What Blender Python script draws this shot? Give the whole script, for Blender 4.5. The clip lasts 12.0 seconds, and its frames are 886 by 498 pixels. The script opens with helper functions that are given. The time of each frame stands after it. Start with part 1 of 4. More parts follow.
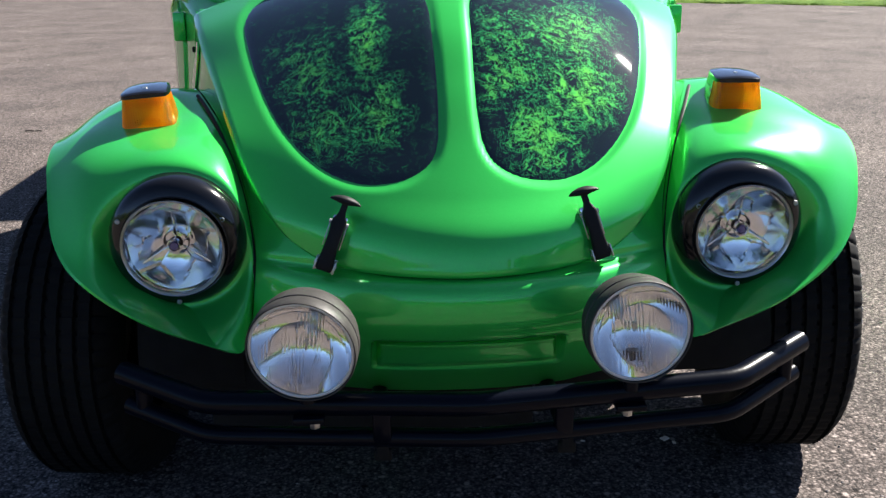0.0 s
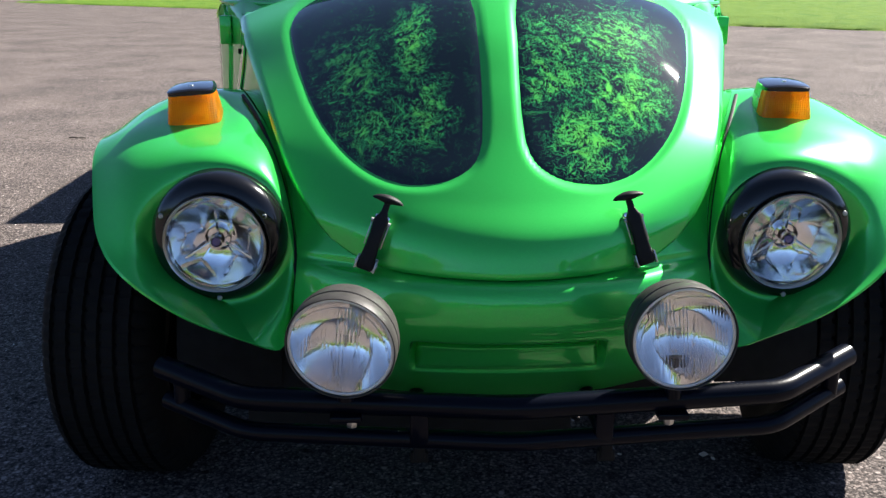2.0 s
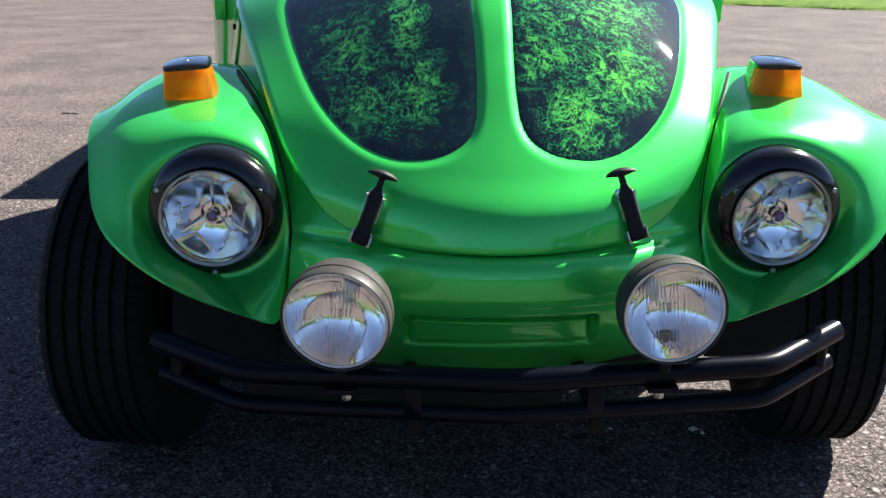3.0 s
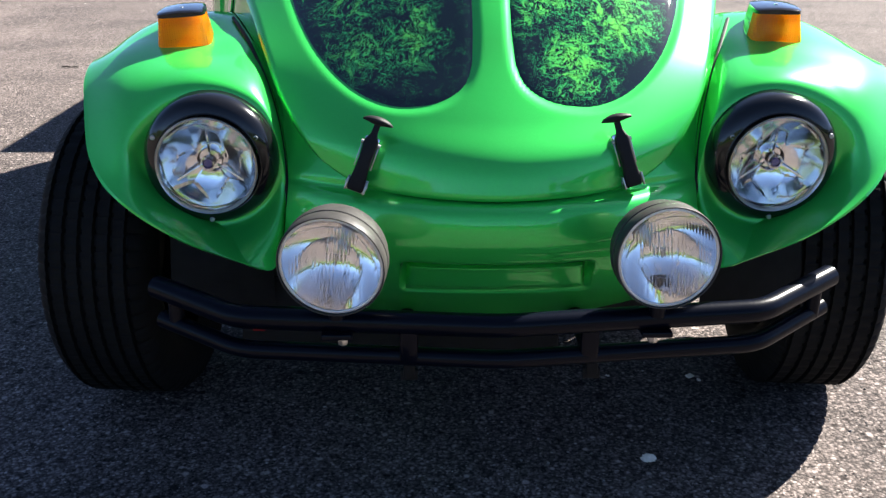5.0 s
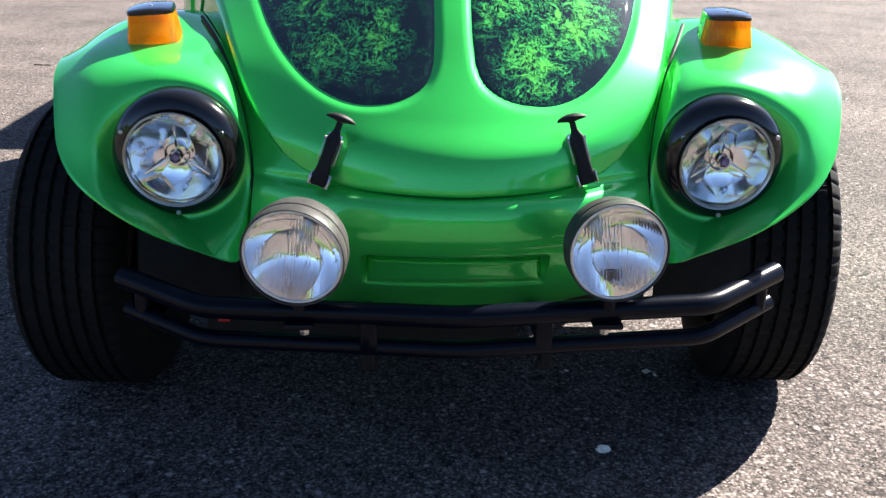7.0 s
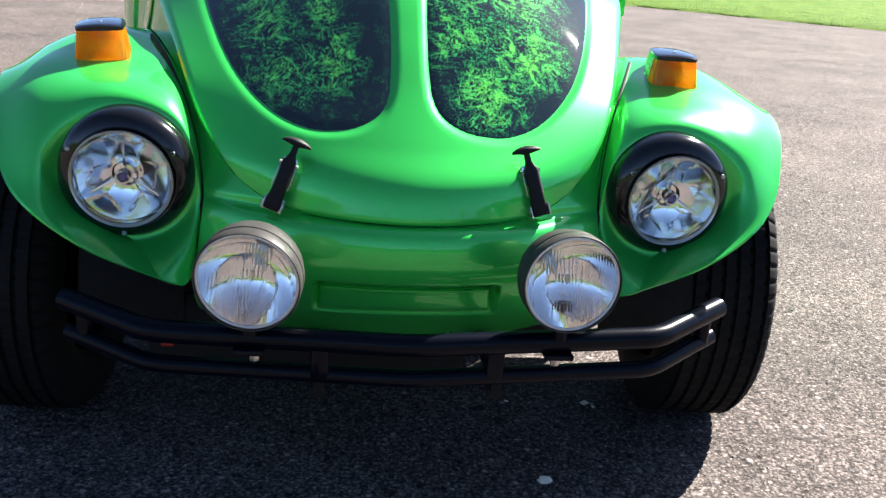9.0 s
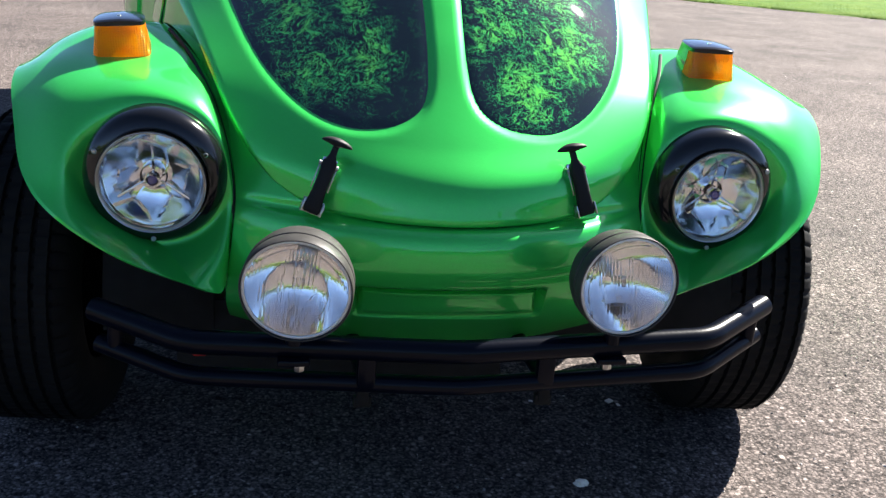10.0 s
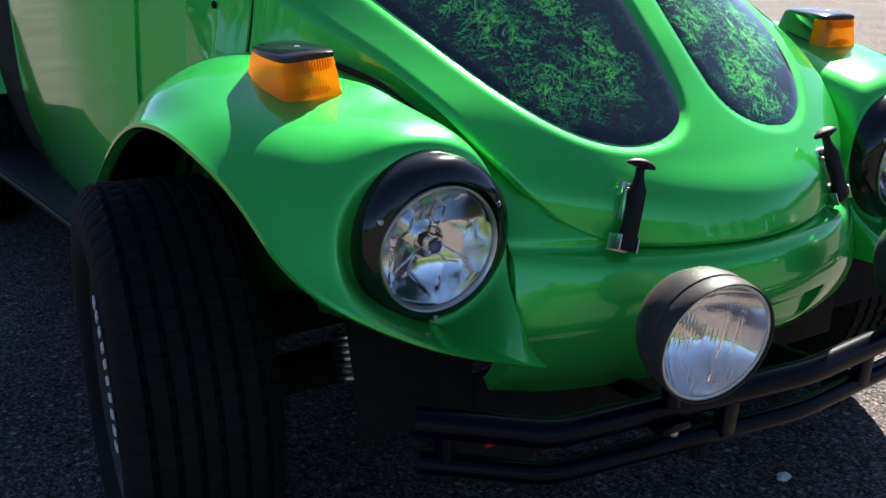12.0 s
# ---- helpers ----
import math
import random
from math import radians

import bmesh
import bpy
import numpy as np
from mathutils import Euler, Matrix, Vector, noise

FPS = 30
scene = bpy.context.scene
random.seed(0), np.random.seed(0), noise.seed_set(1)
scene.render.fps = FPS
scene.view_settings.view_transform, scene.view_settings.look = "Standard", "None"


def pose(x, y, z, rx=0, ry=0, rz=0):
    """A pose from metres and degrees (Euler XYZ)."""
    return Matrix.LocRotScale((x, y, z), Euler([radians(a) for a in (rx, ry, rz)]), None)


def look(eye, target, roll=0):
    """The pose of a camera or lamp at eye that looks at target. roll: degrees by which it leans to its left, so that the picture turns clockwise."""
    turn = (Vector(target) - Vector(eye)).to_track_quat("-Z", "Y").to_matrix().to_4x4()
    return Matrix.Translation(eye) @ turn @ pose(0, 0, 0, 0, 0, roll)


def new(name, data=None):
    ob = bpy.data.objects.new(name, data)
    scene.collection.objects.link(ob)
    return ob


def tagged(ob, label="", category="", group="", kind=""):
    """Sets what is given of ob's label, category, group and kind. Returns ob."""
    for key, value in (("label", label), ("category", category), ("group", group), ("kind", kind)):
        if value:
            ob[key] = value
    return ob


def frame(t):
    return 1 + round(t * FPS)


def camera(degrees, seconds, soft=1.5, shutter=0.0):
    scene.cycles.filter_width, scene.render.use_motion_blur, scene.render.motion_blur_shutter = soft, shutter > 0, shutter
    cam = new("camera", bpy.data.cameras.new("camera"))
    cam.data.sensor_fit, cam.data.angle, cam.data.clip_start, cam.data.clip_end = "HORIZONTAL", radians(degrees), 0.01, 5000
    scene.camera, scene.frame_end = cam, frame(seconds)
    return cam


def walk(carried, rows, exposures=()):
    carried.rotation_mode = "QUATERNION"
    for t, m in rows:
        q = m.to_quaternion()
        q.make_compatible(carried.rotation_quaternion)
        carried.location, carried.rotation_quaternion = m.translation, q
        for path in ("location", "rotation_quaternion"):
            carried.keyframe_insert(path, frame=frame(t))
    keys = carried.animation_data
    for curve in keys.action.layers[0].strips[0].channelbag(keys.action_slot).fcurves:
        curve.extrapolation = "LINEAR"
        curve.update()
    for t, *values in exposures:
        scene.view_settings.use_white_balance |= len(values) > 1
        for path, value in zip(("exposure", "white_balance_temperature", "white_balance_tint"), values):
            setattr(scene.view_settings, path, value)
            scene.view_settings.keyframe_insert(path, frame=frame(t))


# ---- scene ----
cam = camera(48.66, 12.0, soft=1.4)
PATH = [
    (0, (-0.143, -1.620, 1.111), (-0.017, 0.287, 0.522), -0.62),
    (0.5, (-0.147, -1.627, 1.104), (-0.019, 0.283, 0.522), -0.14),
    (1, (-0.134, -1.640, 1.100), (-0.018, 0.270, 0.521), 0.45),
    (1.5, (-0.148, -1.642, 1.101), (-0.005, 0.263, 0.510), 1.49),
    (2, (-0.156, -1.617, 1.079), (-0.098, 0.305, 0.528), 0.19),
    (2.5, (-0.163, -1.627, 1.081), (-0.089, 0.288, 0.510), 0.59),
    (3, (-0.158, -1.633, 1.078), (-0.086, 0.276, 0.485), 0.55),
    (3.5, (-0.145, -1.639, 1.079), (-0.087, 0.262, 0.461), 0.38),
    (5.5, (-0.142, -1.648, 1.063), (-0.077, 0.226, 0.368), 0.28),
    (6, (-0.133, -1.670, 1.065), (-0.058, 0.200, 0.360), 0.39),
    (6.5, (-0.131, -1.688, 1.064), (-0.031, 0.185, 0.370), 0.80),
    (7, (-0.119, -1.701, 1.067), (-0.006, 0.180, 0.397), 1.33),
    (7.5, (-0.137, -1.712, 1.064), (0.020, 0.176, 0.426), 2.07),
    (9.5, (-0.224, -1.669, 1.063), (0.089, 0.211, 0.459), 4.61),
    (10, (-0.309, -1.610, 1.059), (0.046, 0.256, 0.433), 4.26),
    (10.5, (-0.438, -1.511, 1.035), (-0.020, 0.343, 0.413), 2.46),
    (11, (-0.622, -1.361, 1.057), (-0.056, 0.441, 0.401), 1.32),
    (11.5, (-0.886, -1.230, 1.029), (-0.055, 0.472, 0.387), 0.66),
    (12, (-1.127, -1.035, 1.023), (-0.129, 0.584, 0.401), 0.26),
]
walk(cam, [(t, look(eye, target, roll)) for t, eye, target, roll in PATH], [(0, 1.82), (2.5, 1.98), (3.5, 2.1), (5.5, 2.42), (6.5, 2.48), (7.5, 2.38), (9.5, 2.30), (10.5, 2.15), (11.3, 2.15), (12, 1.98)])

# ---- light ----
SUN = Vector((0.95, 0.74, 1.02)).normalized()
world = bpy.data.worlds.new("sky")
scene.world = world
world.use_nodes = True
wn = world.node_tree.nodes
sky = wn.new("ShaderNodeTexSky")
sky.sky_type, sky.sun_disc = "NISHITA", False
sky.sun_elevation, sky.sun_rotation = math.asin(SUN.z), math.atan2(SUN.x, SUN.y)
sky.air_density, sky.dust_density, sky.ozone_density = 0.42, 0.3, 3.0
world.node_tree.links.new(sky.outputs[0], wn["Background"].inputs[0])
wn["Background"].inputs[1].default_value = 0.062
sun_data = bpy.data.lights.new("sun", "SUN")
sun_data.energy, sun_data.angle, sun_data.color = 4.8, radians(0.53), (1.0, 0.95, 0.87)
sun = new("sun", sun_data)
sun.matrix_world = look((0, 0, 20), Vector((0, 0, 20)) - SUN)


# ---- materials ----
def material(name, color=(0.5, 0.5, 0.5), rough=0.5, metal=0.0, **extra):
    m = bpy.data.materials.new(name)
    m.use_nodes = True
    b = m.node_tree.nodes["Principled BSDF"]
    b.inputs["Base Color"].default_value = (*color, 1)
    b.inputs["Roughness"].default_value = rough
    b.inputs["Metallic"].default_value = metal
    for key, value in extra.items():
        b.inputs[key.replace("_", " ")].default_value = value
    return m


def node(m, kind, **settings):
    n = m.node_tree.nodes.new(kind)
    for key, value in settings.items():
        if key in n.inputs:
            n.inputs[key].default_value = value
        elif key == "operation":
            n.operation = value
        elif key == "blend_type":
            n.blend_type = value
        elif key == "feature":
            n.feature = value
    return n


def link(m, a, b):
    m.node_tree.links.new(a, b)


def bsdf(m):
    return m.node_tree.nodes["Principled BSDF"]


def coords(m):
    return node(m, "ShaderNodeTexCoord").outputs["Object"]


def ramp(m, source, stops):
    r = m.node_tree.nodes.new("ShaderNodeValToRGB")
    e = r.color_ramp.elements
    while len(e) < len(stops):
        e.new(0.5)
    for k, (at, c) in enumerate(stops):
        e[k].position = at
        e[k].color = (*c, 1) if len(c) == 3 else c
    link(m, source, r.inputs[0])
    return r.outputs[0]


def noise_tex(m, scale, detail=4.0, rough=0.55, distort=0.0, vec=None):
    n = node(m, "ShaderNodeTexNoise", Scale=scale, Detail=detail, Roughness=rough, Distortion=distort)
    link(m, vec or coords(m), n.inputs["Vector"])
    return n.outputs["Fac"]


def bump(m, height, strength=0.3, distance=0.01):
    b = node(m, "ShaderNodeBump", Strength=strength, Distance=distance)
    link(m, height, b.inputs["Height"])
    link(m, b.outputs[0], bsdf(m).inputs["Normal"])
    return b


def mixed(m, fac, a, b, kind="MIX"):
    n = m.node_tree.nodes.new("ShaderNodeMix")
    n.data_type, n.blend_type = "RGBA", kind
    for slot, v in ((0, fac), (6, a), (7, b)):
        if isinstance(v, (int, float)):
            n.inputs[slot].default_value = v
        elif isinstance(v, tuple):
            n.inputs[slot].default_value = (*v, 1)
        else:
            link(m, v, n.inputs[slot])
    return n.outputs[2]


def green_paint():
    m = material("metallic green paint", (0.040, 0.58, 0.090), 0.34, 0.45, Specular_IOR_Level=0.25, Coat_Weight=1.0, Coat_Roughness=0.03)
    bsdf(m).inputs["Specular Tint"].default_value = (0.10, 0.55, 0.12, 1)
    c = noise_tex(m, 900.0, 2.0)
    flake = ramp(m, c, [(0.35, (0.034, 0.53, 0.080)), (0.7, (0.050, 0.64, 0.108))])
    dust = ramp(m, noise_tex(m, 7.0, 6.0), [(0.45, (0, 0, 0)), (0.85, (0.10, 0.10, 0.10))])
    link(m, mixed(m, dust, flake, (0.10, 0.26, 0.08)), bsdf(m).inputs["Base Color"])
    link(m, ramp(m, noise_tex(m, 22.0, 5.0), [(0.3, (0.02, 0.02, 0.02)), (0.8, (0.07, 0.07, 0.07))]), bsdf(m).inputs["Coat Roughness"])
    bump(m, noise_tex(m, 60.0, 3.0), 0.02, 0.002)
    return m


def pane_paint():
    """Black gloss panel with a sponged green marbling."""
    m = material("black panel with green marbling", (0.004, 0.008, 0.008), 0.8, 0.0, Coat_Weight=1.0, Coat_Roughness=0.015, Coat_IOR=1.75, Specular_IOR_Level=0.0)
    v = coords(m)
    warp = node(m, "ShaderNodeTexNoise", Scale=9.0, Detail=5.0, Roughness=0.6)
    link(m, v, warp.inputs["Vector"])
    add = node(m, "ShaderNodeMix")
    add.data_type = "VECTOR"
    add.inputs[0].default_value = 0.05
    link(m, v, add.inputs[4])
    link(m, warp.outputs["Color"], add.inputs[5])
    vec = add.outputs[1]
    strands = None
    for scale, width in ((26.0, 0.075), (55.0, 0.085), (105.0, 0.10)):
        n = node(m, "ShaderNodeTexNoise", Scale=scale, Detail=2.5, Roughness=0.55, Distortion=1.6)
        link(m, vec, n.inputs["Vector"])
        ridge = ramp(m, n.outputs["Fac"], [(0.5 - width, (0, 0, 0)), (0.5, (1, 1, 1)), (0.5 + width, (0, 0, 0))])
        strands = ridge if strands is None else mixed(m, 1.0, strands, ridge, "LIGHTEN")
    spots = None
    for x, z, rx, rz, amount in ((0.245, 0.840, 0.110, 0.075, 1.0), (0.165, 0.780, 0.095, 0.085, 0.85), (0.250, 0.930, 0.130, 0.075, 0.75), (0.120, 0.880, 0.110, 0.120, 0.65),
                                 (-0.125, 0.920, 0.050, 0.085, 0.9), (-0.110, 0.825, 0.065, 0.095, 0.75), (-0.225, 0.870, 0.110, 0.080, 0.55), (-0.200, 0.790, 0.100, 0.075, 0.5)):
        shift = node(m, "ShaderNodeMapping")
        shift.inputs["Location"].default_value = (-x / rx, 0, -z / rz)
        shift.inputs["Scale"].default_value = (1 / rx, 0, 1 / rz)
        link(m, vec, shift.inputs["Vector"])
        length = node(m, "ShaderNodeVectorMath", operation="LENGTH")
        link(m, shift.outputs[0], length.inputs[0])
        one = ramp(m, length.outputs["Value"], [(0.15, (amount, amount, amount)), (1.0, (0, 0, 0))])
        spots = one if spots is None else mixed(m, 1.0, spots, one, "LIGHTEN")
    patch = ramp(m, noise_tex(m, 30.0, 8.0, 0.7, 1.0), [(0.34, (0.0, 0.0, 0.0)), (0.60, (0.66, 0.66, 0.66))])
    density = mixed(m, 1.0, patch, mixed(m, 0.17, spots, (1.0, 1.0, 1.0)), "MULTIPLY")
    cover = ramp(m, mixed(m, 0.5, strands, density), [(0.520, (0, 0, 0)), (0.570, (1, 1, 1)), (0.85, (0.8, 0.8, 0.8))])
    shade = ramp(m, mixed(m, 0.6, spots, patch), [(0.05, (0.008, 0.17, 0.055)), (0.40, (0.020, 0.33, 0.080)), (0.75, (0.14, 0.66, 0.075))])
    link(m, mixed(m, cover, (0.004, 0.009, 0.010), shade), bsdf(m).inputs["Base Color"])
    return m


def asphalt_mat():
    m = material("worn chip-seal asphalt", (0.16, 0.15, 0.14), 0.9, Specular_IOR_Level=0.12)
    v = coords(m)
    cells = node(m, "ShaderNodeTexVoronoi", Scale=200.0)
    link(m, v, cells.inputs["Vector"])
    chips = node(m, "ShaderNodeTexVoronoi", Scale=118.0)
    link(m, v, chips.inputs["Vector"])
    grey = ramp(m, cells.outputs["Color"], [(0.12, (0.015, 0.014, 0.0135)), (0.40, (0.076, 0.066, 0.062)), (0.66, (0.190, 0.160, 0.148)), (0.90, (0.48, 0.405, 0.375))])
    chip = ramp(m, chips.outputs["Color"], [(0.18, (0.030, 0.027, 0.026)), (0.55, (0.135, 0.115, 0.107)), (0.88, (0.33, 0.28, 0.26))])
    base = mixed(m, 0.45, grey, chip)
    pits = ramp(m, chips.outputs["Distance"], [(0.30, (1.0, 1.0, 1.0)), (0.66, (0.50, 0.49, 0.49))])
    base = mixed(m, 1.0, base, pits, "MULTIPLY")
    stain = ramp(m, noise_tex(m, 1.3, 6.0), [(0.32, (0.64, 0.64, 0.65)), (0.7, (1.14, 1.12, 1.10))])
    base = mixed(m, 1.0, base, stain, "MULTIPLY")
    patches = ramp(m, noise_tex(m, 5.0, 8.0, 0.7), [(0.62, (0, 0, 0)), (0.74, (0.4, 0.4, 0.4))])
    holes = node(m, "ShaderNodeTexVoronoi", Scale=30.0)
    link(m, v, holes.inputs["Vector"])
    pit = ramp(m, mixed(m, 0.5, holes.outputs["Distance"], noise_tex(m, 9.0, 5.0)), [(0.29, (0.30, 0.29, 0.29)), (0.38, (1, 1, 1))])
    base = mixed(m, 1.0, base, pit, "MULTIPLY")
    pale = node(m, "ShaderNodeTexVoronoi", Scale=44.0)
    link(m, v, pale.inputs["Vector"])
    spot = ramp(m, mixed(m, 0.45, pale.outputs["Distance"], pale.outputs["Color"]), [(0.16, (0.6, 0.6, 0.6)), (0.25, (0, 0, 0))])
    base = mixed(m, spot, base, (0.46, 0.39, 0.36))
    link(m, mixed(m, patches, base, (0.29, 0.262, 0.242)), bsdf(m).inputs["Base Color"])
    height = mixed(m, 0.5, cells.outputs["Distance"], chips.outputs["Distance"])
    bump(m, height, 0.7, 0.004).invert = True
    return m


def rubber_mat(name, c, rough):
    m = material(name, c, rough, Specular_IOR_Level=0.14)
    link(m, ramp(m, noise_tex(m, 30.0, 6.0), [(0.3, c), (0.8, tuple(1.8 * q for q in c))]), bsdf(m).inputs["Base Color"])
    bump(m, noise_tex(m, 260.0, 3.0), 0.15, 0.002)
    return m


def glass_mat(name, tint=(1, 1, 1), rough=0.0):
    """Clear cover glass: see-through, with a Fresnel gloss."""
    m = bpy.data.materials.new(name)
    m.use_nodes = True
    nt = m.node_tree
    nt.nodes.clear()
    out, mix = nt.nodes.new("ShaderNodeOutputMaterial"), nt.nodes.new("ShaderNodeMixShader")
    tr, gl, fr = nt.nodes.new("ShaderNodeBsdfTransparent"), nt.nodes.new("ShaderNodeBsdfGlossy"), nt.nodes.new("ShaderNodeFresnel")
    tr.inputs[0].default_value = (*tint, 1)
    gl.inputs["Roughness"].default_value = rough
    fr.inputs[0].default_value = 1.5
    nt.links.new(fr.outputs[0], mix.inputs[0])
    nt.links.new(tr.outputs[0], mix.inputs[1])
    nt.links.new(gl.outputs[0], mix.inputs[2])
    nt.links.new(mix.outputs[0], out.inputs[0])
    return m


def amber_mat():
    """Ribbed amber plastic that lets light through."""
    m = material("amber lens", (0.95, 0.27, 0.004), 0.10, 0.0, Coat_Weight=1.0, Coat_Roughness=0.03)
    nt = m.node_tree
    through_light, mix = nt.nodes.new("ShaderNodeBsdfTranslucent"), nt.nodes.new("ShaderNodeMixShader")
    through_light.inputs[0].default_value = (1.0, 0.46, 0.014, 1)
    mix.inputs[0].default_value = 0.66
    out = nt.nodes["Material Output"]
    nt.links.new(bsdf(m).outputs[0], mix.inputs[1])
    nt.links.new(through_light.outputs[0], mix.inputs[2])
    clear, mix2 = nt.nodes.new("ShaderNodeBsdfTransparent"), nt.nodes.new("ShaderNodeMixShader")
    clear.inputs[0].default_value = (1.0, 0.52, 0.03, 1)
    mix2.inputs[0].default_value = 0.20
    nt.links.new(mix.outputs[0], mix2.inputs[1])
    nt.links.new(clear.outputs[0], mix2.inputs[2])
    nt.links.new(mix2.outputs[0], out.inputs[0])
    return m


GREEN = green_paint()
PANE = pane_paint()
ASPHALT = asphalt_mat()
RUBBER = rubber_mat("tyre rubber", (0.006, 0.006, 0.006), 0.8)
SOFT = rubber_mat("black rubber", (0.010, 0.010, 0.011), 0.55)
BLACK = material("gloss black plastic", (0.006, 0.006, 0.007), 0.14, 0.0, Specular_IOR_Level=0.3, Coat_Weight=0.35)
SATIN = rubber_mat("satin black housing", (0.034, 0.032, 0.030), 0.46)
TUBE = material("black powder coat", (0.0018, 0.0028, 0.0070), 0.30, 0.0, Specular_IOR_Level=0.06, Coat_Weight=0.14, Coat_Roughness=0.12)
bump(TUBE, noise_tex(TUBE, 140.0, 4.0), 0.06, 0.003)
UNDER = rubber_mat("black underbody", (0.008, 0.008, 0.008), 0.8)
CHROME = material("chrome", (0.86, 0.86, 0.87), 0.06, 1.0)
STEEL = material("zinc steel", (0.55, 0.54, 0.52), 0.32, 1.0)
MIRROR = material("mirror reflector", (0.88, 0.88, 0.87), 0.12, 1.0)
LENS_RIM = material("pale lens flange", (0.70, 0.69, 0.65), 0.38, 0.35)
SILVER = material("brushed silver rim", (0.62, 0.61, 0.58), 0.30, 1.0)
CLEAR = glass_mat("clear glass")
FLUTED = material("fluted lens glass", (1, 1, 1), 0.04, 0.0, Transmission_Weight=0.97, IOR=1.42)
AMBER = amber_mat()
WINDOW = material("dark tinted glass", (0.01, 0.013, 0.013), 0.03, 0.0, Coat_Weight=1.0)


# ---- mesh helpers ----
def mesh_of(bm, mat, smooth=True):
    bmesh.ops.recalc_face_normals(bm, faces=bm.faces)
    me = bpy.data.meshes.new("mesh")
    bm.to_mesh(me)
    bm.free()
    me.materials.append(mat)
    if smooth:
        me.shade_smooth()
        me.set_sharp_from_angle(angle=radians(38))
    return me


def part(name, bm, mat, parent=None, label="", smooth=True, at=None):
    ob = new(name, mesh_of(bm, mat, smooth))
    if parent:
        ob.parent = parent
    if at is not None:
        ob.matrix_basis = at
    return tagged(ob, label)


def catmull(points, t):
    """A smooth curve through the points; t from 0 to 1."""
    n = len(points) - 1
    f = min(max(t, 0.0), 1.0) * n
    i = min(int(f), n - 1)
    u = f - i
    p = [Vector(points[min(max(k, 0), n)]) for k in (i - 1, i, i + 1, i + 2)]
    if i == 0:
        p[0] = 2 * p[1] - p[2]
    if i == n - 1:
        p[3] = 2 * p[2] - p[1]
    return 0.5 * (2 * p[1] + (p[2] - p[0]) * u + (2 * p[0] - 5 * p[1] + 4 * p[2] - p[3]) * u ** 2 + (3 * p[1] - p[0] - 3 * p[2] + p[3]) * u ** 3)


def grid(rows, close=False):
    """A sheet of quads through rows of points."""
    bm = bmesh.new()
    vs = [[bm.verts.new(p) for p in row] for row in rows]
    for a, b in zip(vs[:-1], vs[1:]):
        n = len(a)
        for k in range(n if close else n - 1):
            q = (a[k], a[(k + 1) % n], b[(k + 1) % n], b[k])
            if len(set(q)) == 4:
                bm.faces.new(q)
    return bm


def thicken(bm, depth, towards):
    """Gives a sheet a rolled-in rim along its border: an edge strip set towards a direction."""
    border = [e for e in bm.edges if e.is_boundary]
    out = bmesh.ops.extrude_edge_only(bm, edges=border)["geom"]
    for v in out:
        if isinstance(v, bmesh.types.BMVert):
            v.co += towards(v.co) * depth
    return bm


def revolve(profile, n=48, closed=False):
    """Turned about +Y: profile points are (radius, y)."""
    rows = [[(r * math.sin(2 * math.pi * k / n), y, r * math.cos(2 * math.pi * k / n)) for k in range(n)] for r, y in profile]
    bm = grid(rows, close=True)
    bmesh.ops.remove_doubles(bm, verts=bm.verts, dist=1e-6)
    return bm


def tube(points, r, n=16, caps=True):
    pts = [Vector(p) for p in points]
    rows = []
    side = None
    for i, p in enumerate(pts):
        d = (pts[min(i + 1, len(pts) - 1)] - pts[max(i - 1, 0)]).normalized()
        if side is None:
            side = d.orthogonal().normalized()
        side = (side - d * side.dot(d)).normalized()
        up = d.cross(side)
        rows.append([p + r * (math.cos(2 * math.pi * k / n) * side + math.sin(2 * math.pi * k / n) * up) for k in range(n)])
    bm = grid(rows, close=True)
    if caps:
        for ring in (range(n), range(len(bm.verts) - n, len(bm.verts))):
            bm.verts.ensure_lookup_table()
            bm.faces.new([bm.verts[k] for k in ring])
    return bm


def rounded_path(points, radius, steps=6):
    """A polyline with its inner corners rounded."""
    pts = [Vector(p) for p in points]
    out = [pts[0]]
    for a, b, c in zip(pts[:-2], pts[1:-1], pts[2:]):
        p, q = b + (a - b).normalized() * radius, b + (c - b).normalized() * radius
        for k in range(steps + 1):
            u = k / steps
            out.append((1 - u) ** 2 * p + 2 * u * (1 - u) * b + u * u * q)
    return out + [pts[-1]]


def block(size, bevel=0.004, taper=None, segments=2):
    """A bevelled block centred on the origin; taper scales the top in x and y."""
    bm = bmesh.new()
    bmesh.ops.create_cube(bm, size=1.0)
    for v in bm.verts:
        v.co = Vector((v.co.x * size[0], v.co.y * size[1], v.co.z * size[2]))
        if taper and v.co.z > 0:
            v.co.x *= taper[0]
            v.co.y *= taper[1]
    if bevel:
        bmesh.ops.bevel(bm, geom=bm.edges[:], offset=bevel, segments=segments, affect="EDGES", profile=0.5)
    return bm


def moved(bm, m):
    bmesh.ops.transform(bm, matrix=m, verts=bm.verts)
    return bm


def joined(*bms):
    """Several pieces of one part as one mesh."""
    out = bmesh.new()
    for b in bms:
        me = bpy.data.meshes.new("tmp")
        b.to_mesh(me)
        b.free()
        out.from_mesh(me)
        bpy.data.meshes.remove(me)
    return out


def empty(name, parent=None, at=None):
    ob = new(name)
    ob.empty_display_size = 0.05
    if parent:
        ob.parent = parent
    if at is not None:
        ob.matrix_basis = at
    return ob


